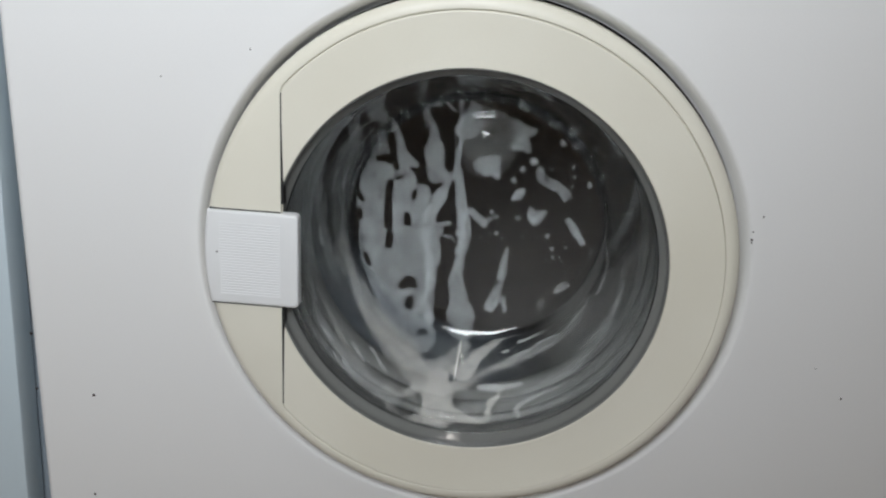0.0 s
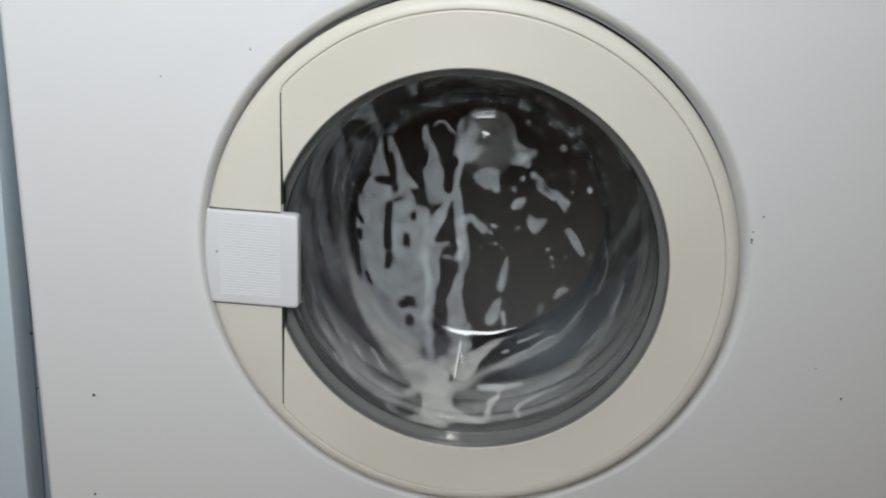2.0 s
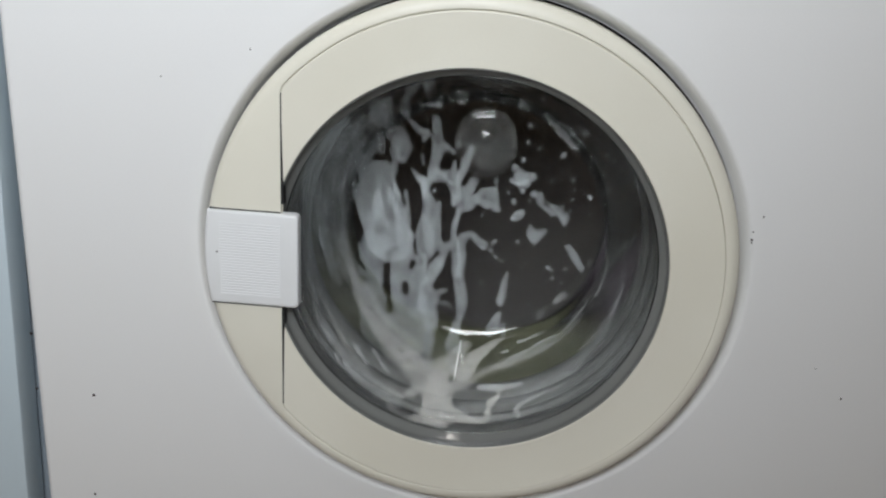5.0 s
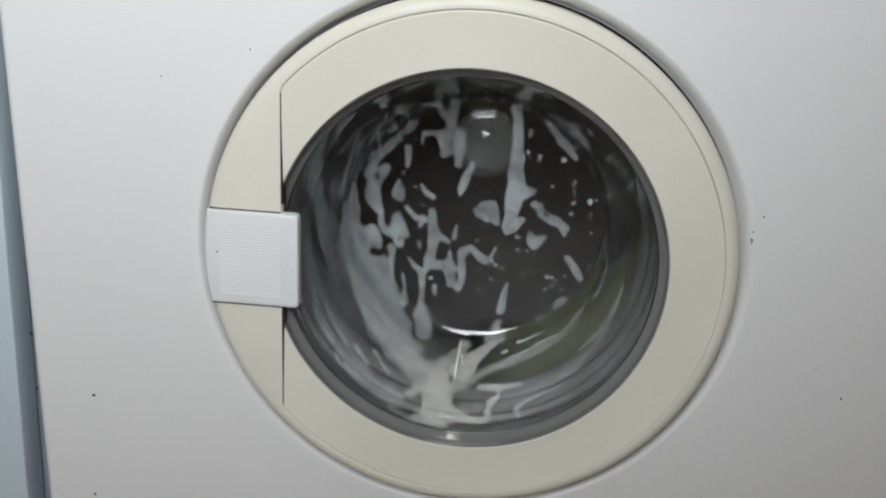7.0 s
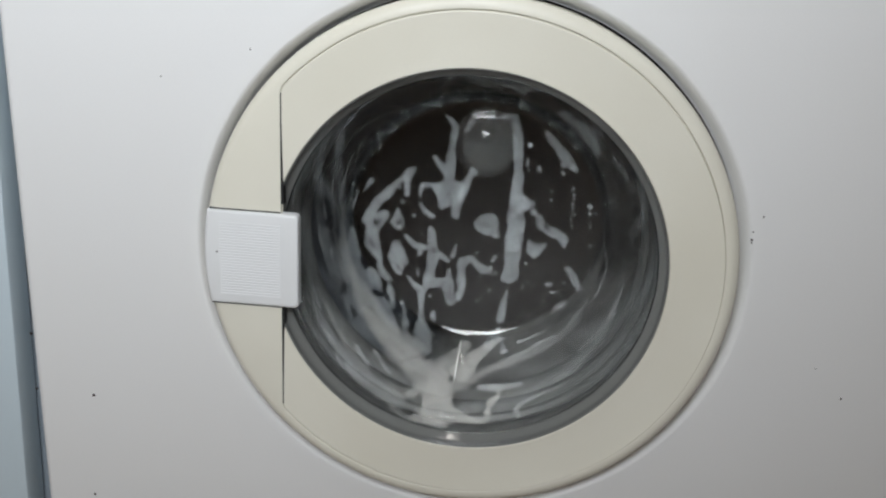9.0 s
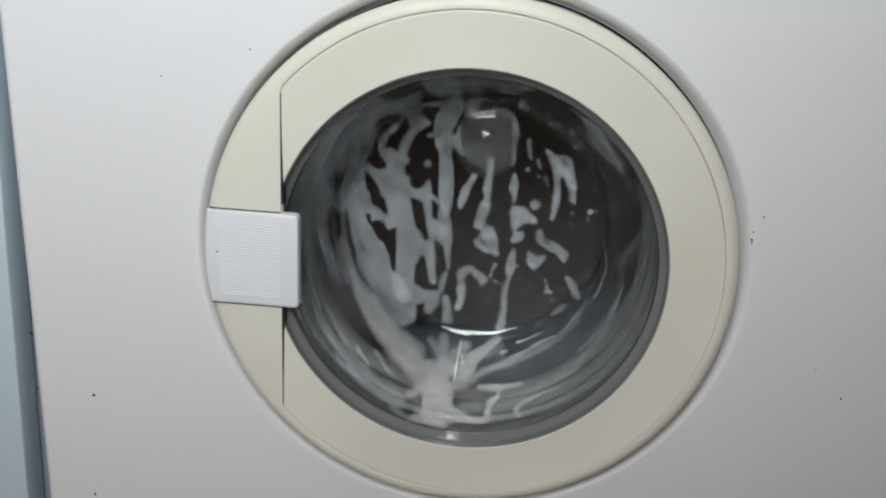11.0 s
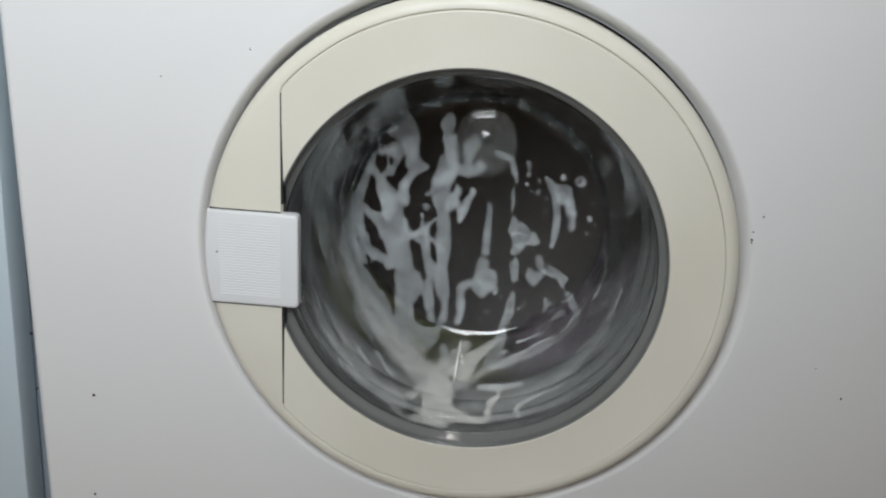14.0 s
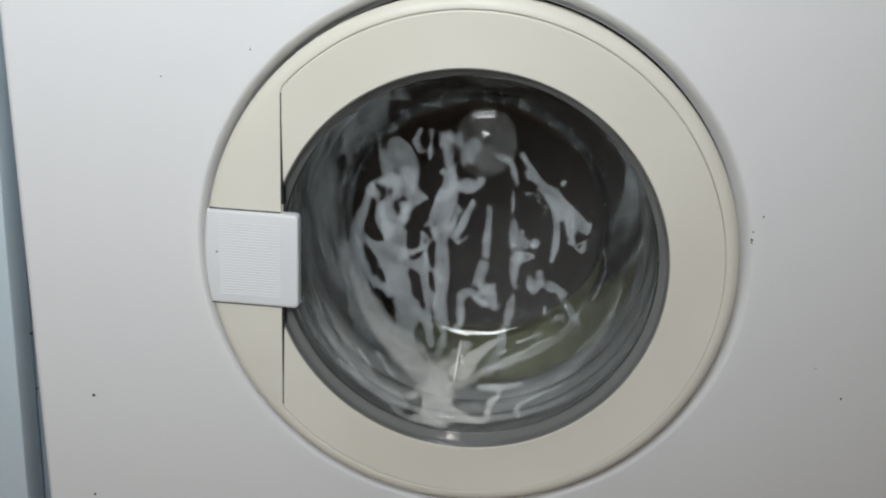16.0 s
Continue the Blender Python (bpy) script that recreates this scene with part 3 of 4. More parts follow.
lather("lace", FOAM, [[(-19.3, 65.2, 1.3), (-19.1, 59.4, 1.8), (-13.7, 48.5, 3.1), (-12.4, 30.3, 7.2), (-9.6, 9.6, 7.3)], [(-21.1, 63.7, 1.6), (-19.5, 48.1, 1.6)], [(-9.6, 9.6, 6.8), (-1.2, 5.5, 4.1), (-7.3, -11.5, 5.1), (-14.5, -27.5, 5.6), (-12.9, -41, 7.5), (-9.3, -60.5, 5.6), (-11, -85.9, 4.8), (-10.6, -116.8, 4.3)], [(20.3, 64.3, 4), (11.3, 42.9, 2.7), (6, 24.7, 3.2), (8.9, 3.9, 4.1), (12.9, -19.5, 5.5), (16.1, -43.6, 4.6), (12.5, -63.6, 4.7), (10, -78.9, 6.1), (14.4, -98.9, 9.5), (17.3, -124.6, 11.5)], [(6.7, 10.8, 4.1), (-1.3, 7.8, 4.1)], [(-6, -40.5, 2.3), (-4, -33, 2.8), (2.9, -30.5, 1.8)], [(-0.7, -42, 1.2), (4.9, -42, 1.4), (7.4, -45.3, 1.2)], [(6.7, 70, 2.2), (8.7, 56.8, 4), (4.9, 45.2, 2.7)], [(9.2, 47.8, 3.6), (15.8, 43.3, 4.5), (23.3, 51, 4)], [(-13.1, 66.5, 1.3), (-6.6, 70, 1.8), (2.7, 60.9, 1.8)]], [], [(0, -24.8, 25.6), (1.5, -24.8, 12.9), (4.2, -24.8, -7.5), (4.75, -24.8, -11.9), (6.25, -22.8, -220), (16, -22.8, -220)], 0.0, [[(-21, -74.1, 0.7)], [(-18.6, -75.4, 0.6)], [(9.8, -74.9, 0.7)], [(11.4, -77.8, 0.6)], [(1.1, -3.8, 0.5)]])
lather("patch", FOAM, [[(-5.9, 22.4, 2.1), (1.2, 12.6, 2.7)], [(6.4, 25.4, 3.7), (5.9, 7.5, 4.3)], [(5.1, -2.5, 9.1), (1.8, -18.3, 3.2)], [(13.2, -1.9, 5.4), (12.2, -25, 3.8)], [(-0.1, -6.5, 6.5), (-7.1, -1.5, 2.7), (-16.1, -2.2, 2.7), (-16.6, -10, 1.6)]], [], [(0, -29.9, 177), (3.9, -29.9, 177), (5.5, -29.9, 94.6), (6.1, -29.9, 88.6), (6.5, -29.9, 79.9), (7.5, -29.9, 59.4), (9.2, -29.9, 25.3), (10, -29.9, 10.7), (11.5, -27.9, -175.4), (16, -27.9, -175.4)], 0.0, [[(5.8, -7, 1.2)]])
lather("patch", FOAM, [[(-5, 32, 1.5), (-4.6, 20.7, 6)], [(1.5, 58.5, 3.5), (1.9, 46.1, 3)], [(-5.4, 1.4, 4.2), (-3.9, -14, 7.9), (-2.3, -21.8, 3.7)], [(1.4, 9.7, 3), (10, 1.7, 3)], [(16.5, 1.2, 3.6), (14, -4.8, 2.4)], [(2.1, -12.6, 3.6)], [(0.5, -48.5, 2.5), (2.3, -58.5, 1.6), (2.8, -72.7, 3.7)], [(-1, 38.9, 1.8)], [(-26.7, 54.7, 2.4), (-33.4, 45.8, 1.8)], [(-39.4, 45.4, 1.8), (-44.7, 30.9, 1.8)], [(23.6, 50, 1.8)], [(13.6, -17.5, 1.8), (13.8, -23.4, 1.8)], [(-10.4, -34.4, 1.8), (-8, -49.2, 1.9)], [(28.4, -56.2, 1.8), (28.8, -63.8, 1.9)], [(8.5, 27.8, 1.8)], [(15.1, 12.6, 1.8)]], [], [(0, -59.7, 224.7), (3.9, -59.7, 224.7), (5.5, -59.7, 10.3), (6.1, -59.7, 4.3), (7.5, -59.7, -11.3), (9.2, -59.7, -28.8), (9.8, -59.7, -35.6), (11.3, -57.7, -208.5), (16, -57.7, -208.5)], 0.0, [[(-4.6, 20.7, 0.6)], [(-2.9, -17.4, 0.7)]])
lather("patch", FOAM, [[(-12.3, 59.3, 1.8), (-7.4, 52.6, 2.4), (-2.2, 49.2, 3)], [(-2.1, 36.4, 3.6), (0, 19.7, 5.4), (8.1, 15.4, 3), (13, 11.9, 1.8)], [(0.2, 14.8, 4.2), (-1.9, -0.1, 4.9), (-4.8, -10.3, 3.1)], [(-3.4, -9.2, 3.1), (11.7, -8.9, 7.3), (16.2, -23.5, 4.9)], [(13.4, 3.6, 1.8), (14.9, -8.6, 4.9)], [(-20.1, -4.1, 1.8), (-15.7, -10.2, 3.1), (-8.7, -18.1, 3.1), (-7.7, -43.4, 3.1)], [(-3.8, -10.2, 2.4), (-7.8, -16.5, 3.1)], [(18.2, 26.9, 1.8), (16.9, 16.2, 2.4)], [(-1, -20, 2.1)], [(-7.9, -51.2, 6.2), (-5.6, -71.8, 7.5)]], [], [(0, -34.4, 223.8), (3.9, -34.4, 223.8), (5.5, -34.4, -22), (6.1, -34.4, -28), (7.5, -34.4, -37.7), (9.2, -34.4, -49.4), (9.8, -34.4, -53.3), (11.3, -32.4, -209.3), (16, -32.4, -209.3)], 0.0, [[(0.5, 19.7, 0.6)], [(9.3, -9.1, 0.7)], [(10.1, -16, 0.6)], [(12.7, -11.8, 0.5)]])
lather("lace", FOAM, [[(24.9, 72.3, 1.3), (18, 64.6, 4.1), (10.5, 58.6, 2.7), (3.9, 49.9, 3.6), (-5.9, 39.9, 5), (-13.8, 25.3, 4.6)], [(0.8, 30.1, 5.5), (-8.1, 18.6, 6), (-8.8, 6.6, 7.5)], [(-6.3, 2, 4.2), (-0.2, -16.9, 4.2), (6.1, -23.8, 3.3)], [(10.5, 58.6, 1.8), (13.8, 54.3, 1.4)], [(-26.7, 14.8, 4.7), (-28, -19.1, 9.5), (-20.9, -48.4, 12.4), (-10.7, -78, 14.5), (8.7, -112.8, 16.6)], [(-10.5, -22.6, 7.6), (-4.9, -57.1, 11.5), (8, -86.7, 11.6)], [(7.4, -35, 4.3), (7.9, -51, 3.8)], [(24.2, 55.9, 1.4)]], [], [(0, -76.7, 264.8), (3.9, -76.7, 264.8), (5.5, -76.7, 23.8), (6.1, -76.7, 17.8), (7.5, -76.7, -4.6), (9.2, -76.7, -33.8), (9.8, -76.7, -44.5), (11.3, -74.7, -222.3), (16, -74.7, -222.3)], 0.0, [[(-14.1, -4.9, 3.8), (-7.4, -10.2, 3.8)], [(5.3, -28.7, 2.8)], [(-7.7, -40.2, 3.3), (-2, -40.8, 2.8)], [(-6.4, 24.9, 1.4), (-5.4, 22.1, 0.9)], [(-17.3, 13.1, 1.9)], [(8.7, 43.3, 0.9)], [(-12.8, 18.2, 0.7)], [(-10.7, 7.9, 0.7)], [(-27.5, -54, 1.9), (-24.5, -61.3, 1.4)], [(-34.5, -34.5, 1.9), (-33.4, -41.9, 1.4)]])
lather("patch", FILM, [[(0, 9, 17), (2, -4, 20)]], [], [(0, 4, 68), (16, 4.5, 64)])
lather("drops", FOAM, [[(28.3, 39.5, 1.8)], [(27.7, 31.6, 1.8)], [(29.8, 23, 1.8)], [(28.5, 13.5, 1.6)], [(10.5, 34.1, 1.8)], [(41.7, 24.8, 2.2)], [(43.2, 14.2, 1.6)], [(45.3, -2.2, 1.6)], [(47, 25.2, 1.3)], [(-0.8, 58, 2.2)], [(-8.7, 56.5, 1.5)], [(17.9, 56.2, 2.2)], [(-9.4, 76.3, 2.6)], [(-10.4, 61.4, 1.8)], [(-23.6, -37.1, 1.6)], [(-33.1, -47.8, 2.1)], [(-43.3, -57.2, 1.6)], [(-1.8, -36.7, 1.4)], [(-6.5, -42.5, 1.4)], [(-23.5, -5.4, 1.8)], [(-14, -9.4, 2.3)], [(-5.4, -20.8, 1.6)], [(20.1, -44.7, 1.8)], [(11.1, -53, 1.6)], [(26.1, 0, 1.3)], [(3.4, -38.7, 1.1)], [(-44.4, -40.3, 1.4)], [(-45.9, -15.4, 1.6)], [(-42.1, -2, 1.4)], [(-34.4, -28.1, 2.3)], [(-33.2, -32.9, 1.8)]], [], [(0, 47.3, 209.2), (3.9, 47.3, 209.2), (5.5, 47.3, 7.2), (6.1, 47.3, 1.2), (7.5, 47.3, -5.6), (9.2, 47.3, -13.4), (9.8, 47.3, -16.4), (11.3, 49.3, -226.3), (16, 49.3, -226.3)])
lather("drops", FOAM, [[(-2.2, 57.3, 1.8)], [(-10.8, 53, 1.1)], [(4.7, 43.5, 1.6)], [(42.3, 42.2, 1.5)], [(45.4, 24.7, 1.6)], [(38.5, 17, 2.2)], [(41.9, -7.6, 1.6)], [(-12.2, 71.2, 2.6)], [(11, -42.2, 2.3)], [(11.8, -46.1, 1.8)], [(-5.3, -47.2, 1.2)], [(-11, -53.2, 1.2)], [(3.9, -45.3, 1.2)], [(-35.6, -57.9, 1.9)], [(-59, -10.1, 1.2)], [(-63.3, 0.8, 0.9)]], [], [(0, 49.3, 209.9), (8.9, 49.3, 209.9), (10.5, 49.3, -4.4), (11.1, 49.3, -10.4), (13, 49.3, -17.2), (16, 49.3, -28.9)])
lather("lace", FOAM, [[(2.4, 82.3, 3.5), (1.5, 66.2, 6.7), (-4.6, 43, 8.6), (-3.9, 19.8, 6.4), (-1.1, -8.5, 5.5), (-2.7, -33, 6.1), (-0, -50.6, 6.6)], [(2, 38.8, 5.9), (9.7, 21.7, 2.7), (17.2, 26, 1.8)], [(-17.3, 33.8, 2.3), (-9.3, 38, 3.6)], [(-5.4, 78.3, 3.1)], [(1.3, -57.5, 3.8), (3.1, -75, 1.9)], [(2.1, -103.5, 3.8), (5.3, -120, 4.8)]], [], [(0, -24.5, 272), (8.9, -24.5, 272), (10.5, -24.5, 38), (11.1, -24.5, 32), (12, -24.5, 16.4), (13, -24.5, 0.8), (14, -24.5, -14.8), (15, -24.5, -27.4), (16, -24.5, -41.1)], 0.0, [[(-10.1, 34.7, 1)], [(0.4, -49, 1.1)], [(4.4, 43.6, 0.9), (3.4, 38, 0.9)], [(-0.9, 4.9, 0.6)], [(-3.6, 22.2, 0.5)], [(2.1, -8.3, 0.6)]])
lather("lace", FOAM, [[(1.4, 77.4, 6.2), (7.9, 61, 6.8), (17.5, 58.5, 2.8)], [(-7.4, 72.2, 6.8), (-12.3, 52.7, 5.1), (-19.3, 42, 4.6), (-11.4, 24.8, 8.1), (-9, 5.9, 9.3)], [(-24, 66.6, 2.8), (-34, 41.9, 5.2), (-41.1, 22.6, 7)], [(-40.1, 16.9, 7.6), (-36.9, -1.1, 9.4), (-33.8, -17.9, 11.8)], [(2.5, 48.2, 3.4), (-1.7, 35.8, 3.4), (-4.8, 19.6, 4)], [(1.4, 28.1, 3.4)], [(-10.9, 5.7, 10.5), (-3.3, -13, 11.7), (5.4, -32, 10.6), (5.3, -57, 10.7), (4.3, -82.7, 11.4)], [(15, -1.9, 5.8), (20.2, -16, 4.7), (26, -30.3, 5.8), (24.3, -55.4, 4.7), (27, -73, 3.6)], [(3.2, 1.1, 4.6), (18, 3.2, 3.5), (20, 12, 1.7)], [(2.8, 12.6, 2.3), (1.4, 1.9, 2.9)], [(23, -25.6, 5.3), (34.9, -30.5, 5.3)], [(13.7, -89.7, 6.6), (28, -86.8, 6.6), (23.8, -99.2, 4.8)], [(36.6, -64.5, 3), (34, -80, 3.6)], [(18.9, 26.1, 3.4)], [(-22, -17, 5.9), (-9.9, -26.8, 4.7)], [(-30.8, 20.9, 4.6), (-19.4, 10.8, 4.6), (-10.6, -3.9, 5.8)], [(-28.4, 59.9, 2.9), (-16.4, 71.6, 3.4)], [(9.4, 57.9, 4.5), (1.7, 44.5, 3.4)], [(-3.1, -17.9, 8.2), (11.8, -40.4, 5.9), (25, -50.3, 3.5)], [(14.9, 0.1, 3.5), (25.7, -2, 2.3), (34.4, -10, 2.9)], [(-4.4, 20.6, 4.6), (-6.2, 6.1, 5.8)], [(-47.5, 12.5, 3.5), (-50.9, -16.8, 4.7)]], [], [(0, -60.5, 251.2), (8.9, -60.5, 251.2), (10.5, -60.5, 22.9), (11.1, -60.5, 16.9), (12, -60.5, 5.7), (13, -60.5, -7.4), (14, -60.5, -18.1), (15, -60.5, -29.8), (16, -60.5, -43.5)], 0.0, [[(-21.7, 28.7, 2), (-17.9, 23.3, 3)], [(-27.4, 33, 3), (-24.1, 51.9, 2.5), (-20.8, 65, 1.5)], [(-10.7, 62.9, 1.3), (-11.5, 59.2, 1.1)], [(-1.3, 64.5, 1.3), (-0.7, 60, 1.1)], [(-12.6, 47.1, 2), (-12.8, 39.7, 2)], [(-17.1, -5.4, 1.6), (-14, -16.3, 1.6)], [(-28.1, -19.9, 1.6), (-27.4, -27.8, 1.6)], [(-17, -27.9, 2.6), (-11.4, -40.9, 3), (-8.3, -50.6, 2.1)], [(12, -9.4, 4.4), (14.6, -26.3, 3.5)], [(16, -61.2, 4), (15.5, -74, 4)], [(-26.9, 10.3, 1.6), (-29.5, 1.9, 1.6)], [(-38, 8.5, 1.1)], [(-38.2, -7, 1.6)], [(28.3, -40, 1.1), (28.8, -50, 1.1)], [(3.3, -0.8, 0.6)], [(-8.6, 22.1, 0.6)], [(-34.6, -22.9, 0.7)]])
lather("lace", FOAM, [[(-23.5, 57.4, 5.7), (-21.3, 37.9, 8.6), (-11.3, 13.7, 12.4), (-1.1, -13.4, 14.5), (18.3, -45.6, 17.5)], [(2.2, 9.8, 6.7), (12.7, -20, 9.7), (24, -39.8, 9.7)]], [], [(0, -81.4, 197.6), (8.9, -81.4, 197.6), (10.5, -81.4, -34.2), (11.1, -81.4, -40.2), (12, -81.4, -53.8), (13, -81.4, -71.3), (14, -81.4, -84), (15, -81.4, -93.7), (16, -81.4, -105.4)], 0.0, [[(14.4, 0.8, 2.9), (16.1, -6.8, 2.9)], [(-29.4, 37.2, 1.9)], [(-12.2, 8.6, 1.4)]])
lather("patch", FOAM, [[(-13.8, 12.8, 3.9), (-11.8, 4.7, 5.4), (0.7, 0, 4.4), (9, -3.9, 2.9)], [(7.7, -4, 2.9), (8.2, -9.6, 2)]], [], [(0, 60.5, 31.8), (4, 61.6, 15.6), (9, 63.1, -7), (11.5, 64.2, -22.8), (13, 64.9, -33.9), (16, 66.3, -54)])
lather("patch", FOAM, [[(-4.9, 3.2, 2.4), (-1.2, -3.6, 5.4), (6.1, 0.3, 3.4)]], [], [(0, 46.6, 8.5), (4, 47.4, -4.2), (9, 48.3, -19.1), (12.5, 49.4, -36.5), (16, 50.2, -50.2)])
lather("patch", FOAM, [[(-6.1, 7.7, 4.9), (-0.1, 0.6, 4.4), (6.2, -8.4, 3.4)]], [], [(0, 79.2, -3.9), (4, 80.5, -21.1), (9, 82.2, -44.4), (12.5, 83.3, -59.1), (16, 84.6, -76.1)])
lather("streak", FOAM, [[(1.5, 13.5, 2.4), (0.2, -1.3, 3.4), (-1.8, -12.3, 3.9)]], [], [(0, 24.1, -36.5), (3.5, 24.8, -51.3), (9, 26, -73.8), (12.5, 26.6, -86.5), (16, 27.3, -99.3)])
lather("patch", FOAM, [[(1, 12.9, 2.9), (-4.2, -0.1, 5.4), (-6.5, -7.9, 3.4)], [(4, 3.2, 2.4), (5.7, -8.3, 2.4)]], [], [(0, 21.3, -68.3), (1.5, 21.8, -78.4), (4, 22.3, -89.6), (16, 24.3, -130.2)])
lather("streak", FOAM, [[(-5.7, -21.1, 2.4), (-3.7, -6, 3.9), (-5.8, 6.2, 4.4), (2.2, 14.2, 3.4), (12.9, 6.3, 4.4)]], [], [(0, -7.8, -8.1), (4, -7, -21.6), (7, -6, -39.6), (9, -5.6, -48.5), (12.5, -5.1, -63.5), (16, -4.6, -77.1)])
lather("patch", FOAM, [[(-6.6, 2, 5.4), (1.3, 5.9, 5.9), (7.1, -5.5, 3.4)], [(-1.8, -2.4, 4.9)]], [(-3.5, 3.6, 1)], [(0, 6.3, 42.5), (4, 7.7, 21.2), (7, 8.7, 4.4), (9, 9.2, -6.6), (12, 10.4, -31.7), (14, 11.3, -53.4), (16, 12, -69.4)])
lather("streak", FOAM, [[(0.1, 19.4, 2.4), (0.4, 0.8, 2.9), (-0.5, -20.6, 3.9)]], [], [(0, 1.5, 170.6), (9.68582, 1.5, 170.6), (11.15, 7.6, 27.8), (16, 9.4, -8.7)])
lather("patch", FOAM, [[(0.2, 10.9, 4.4), (-3.6, -1.6, 4.9), (3.4, -9.3, 6.8)]], [(1.2, -4.6, 1)], [(0, -1.9, 162.8), (9.65581, -1.9, 162.8), (11.2658, 6.3, -17.3), (16, 7.9, -49.7)])
lather("patch", FOAM, [[(-6.6, 5.5, 3.4), (1.9, -0.7, 5.9), (8.4, 1.6, 2.9)], [(-2.6, 0.4, 4.4), (-1.2, -6.9, 2.4)]], [], [(0, 31.5, 73.6), (0.7, 32, 67), (4, 33.7, 43.5), (6.5, 34.6, 28.4), (9, 35.3, 15.4), (12, 36.3, -2), (16, 37.8, -28.4)])
lather("patch", FOAM, [[(-6.2, 0.5, 3.4), (1.6, 1.9, 4.4), (4.6, -2.4, 2.9)]], [], [(0, 31.6, 61.6), (4, 32.9, 39), (9, 34.2, 15.9), (16, 36, -17.3)])
lather("streak", FOAM, [[(-0.3, 15.7, 6.0), (0.6, 0.1, 6.4), (-0.3, -16, 7.9)]], [], [(0, 19.1, 173.4), (4.4, 19.1, 173.4), (6.3, 26.5, 23.5), (7, 27.2, 13.2), (9, 30.2, -28.7), (9.2, 30.4, -32.4), (10.9, 38.9, -190.7), (16, 38.9, -190.7)])
lather("streak", FOAM, [[(-0.6, 22.2, 6.0), (0.6, 0, 6.4), (-0, -22.7, 7.9)]], [], [(0, 21.4, 179.9), (4.4, 21.4, 179.9), (6.3, 27.3, 51.2), (7, 28.2, 39.8), (9, 30.7, 5), (9.2, 30.9, 2.3), (10.9, 41.8, -198.8), (16, 41.8, -198.8)])
lather("streak", FOAM, [[(-1.1, 19.2, 4.1), (0.6, 0, 4.4), (0.5, -19.6, 5.5)]], [], [(0, 22.6, 177.8), (4.4, 22.6, 177.8), (6.3, 26, 84.7), (7, 26.8, 73.6), (9, 29.1, 42.2), (9.2, 29.2, 40), (10.9, 42, -194.3), (16, 42, -194.3)])
lather("streak", FOAM, [[(-2.4, 14.3, 3.6), (0.6, 0, 3.9), (1.9, -14.5, 4.9)]], [], [(0, 22.9, 173.6), (4.4, 22.9, 173.6), (6.3, 25.8, 86.9), (7, 26.3, 80.3), (9, 27, 71.4), (9.2, 27.1, 69.3), (10.9, 41.1, -188.4), (16, 41.1, -188.4)])
lather("streak", FOAM, [[(-4.7, -25.7, 3.9), (-3.2, -1.8, 2.9), (-5.3, 17.5, 3.9), (3.4, 19.6, 3.9), (9.7, -10.2, 2.9)]], [], [(0, 58.5, 150.5), (9.2, 58.5, 150.5), (11.3, 65.8, 21.7), (13, 66.5, 12.4), (16, 67.7, -3.6)])
lather("streak", FOAM, [[(-11.2, 12.7, 2.9), (0, 0, 4.9), (11.3, -12.8, 3.4)]], [], [(0, 59.5, 99.8), (6.3, 61.9, 72.7), (9, 63, 60.2), (11.5, 64.3, 42.2), (16, 66.6, 9.9)])
lather("streak", FOAM, [[(-32.2, 38.9, 2), (-17.3, 17.6, 4.4), (-2.8, 2.7, 6.8), (8.2, -5.7, 5.4), (23.7, -19.4, 3.9)], [(10.4, -10.2, 3.9), (10.9, -25, 2.9)]], [], [(0, 55.7, 169.7), (13.6, 55.7, 169.7), (14.4, 62.9, 40.1), (16, 64.5, 17.6)])
lather("patch", FOAM, [[(0, 0, 5.4)]], [(-1, 0.9, 1.5)], [(0, 75.5, 81.1), (13.4, 75.5, 81.1), (14.4, 82.9, 4.1), (16, 84.9, -17.2)])
lather("patch", FOAM, [[(0, 0, 4.4)]], [], [(0, 38.6, 154.7), (9.52686, 38.6, 154.7), (11.0572, 46, 14.3), (16, 48, -16.1)])
lather("streak", FOAM, [[(-0.4, 8.4, 1), (0, 0, 2.4), (0.4, -8.5, 1.1)]], [], [(0, 21.2, 158.6), (9.3747, 21.2, 158.6), (11.1223, 25.5, 50.9), (16, 27.5, 17.2)])
lather("streak", FOAM, [[(-0.6, 10.9, 1.6), (0, 0, 3.9), (0.6, -11, 1.8)]], [], [(0, 21.8, 161.4), (9.41424, 21.8, 161.4), (11.1046, 28.2, 25.9), (16, 30.3, -8.6)])
lather("streak", FOAM, [[(-0.4, 11.3, 1.6), (0, 0, 3.9), (0.4, -11.4, 1.8)]], [], [(0, 22, 161.4), (9.41768, 22, 161.4), (11.1918, 30.9, -7.6), (16, 33, -42.5)])
lather("streak", FOAM, [[(0.8, 14.2, 1.6), (0, 0, 3.9), (-0.8, -14.3, 1.8)]], [], [(0, 18.9, 163.4), (9.34654, 18.9, 163.4), (11.1149, 30.1, -40.1), (16, 32.2, -76.6)])
lather("streak", FOAM, [[(1, 12, 1.2), (0, 0, 2.9), (-1.1, -12.2, 1.3)]], [], [(0, 14.3, 160.6), (9.36251, 14.3, 160.6), (11.1973, 27.2, -72), (16, 29.2, -108.8)])
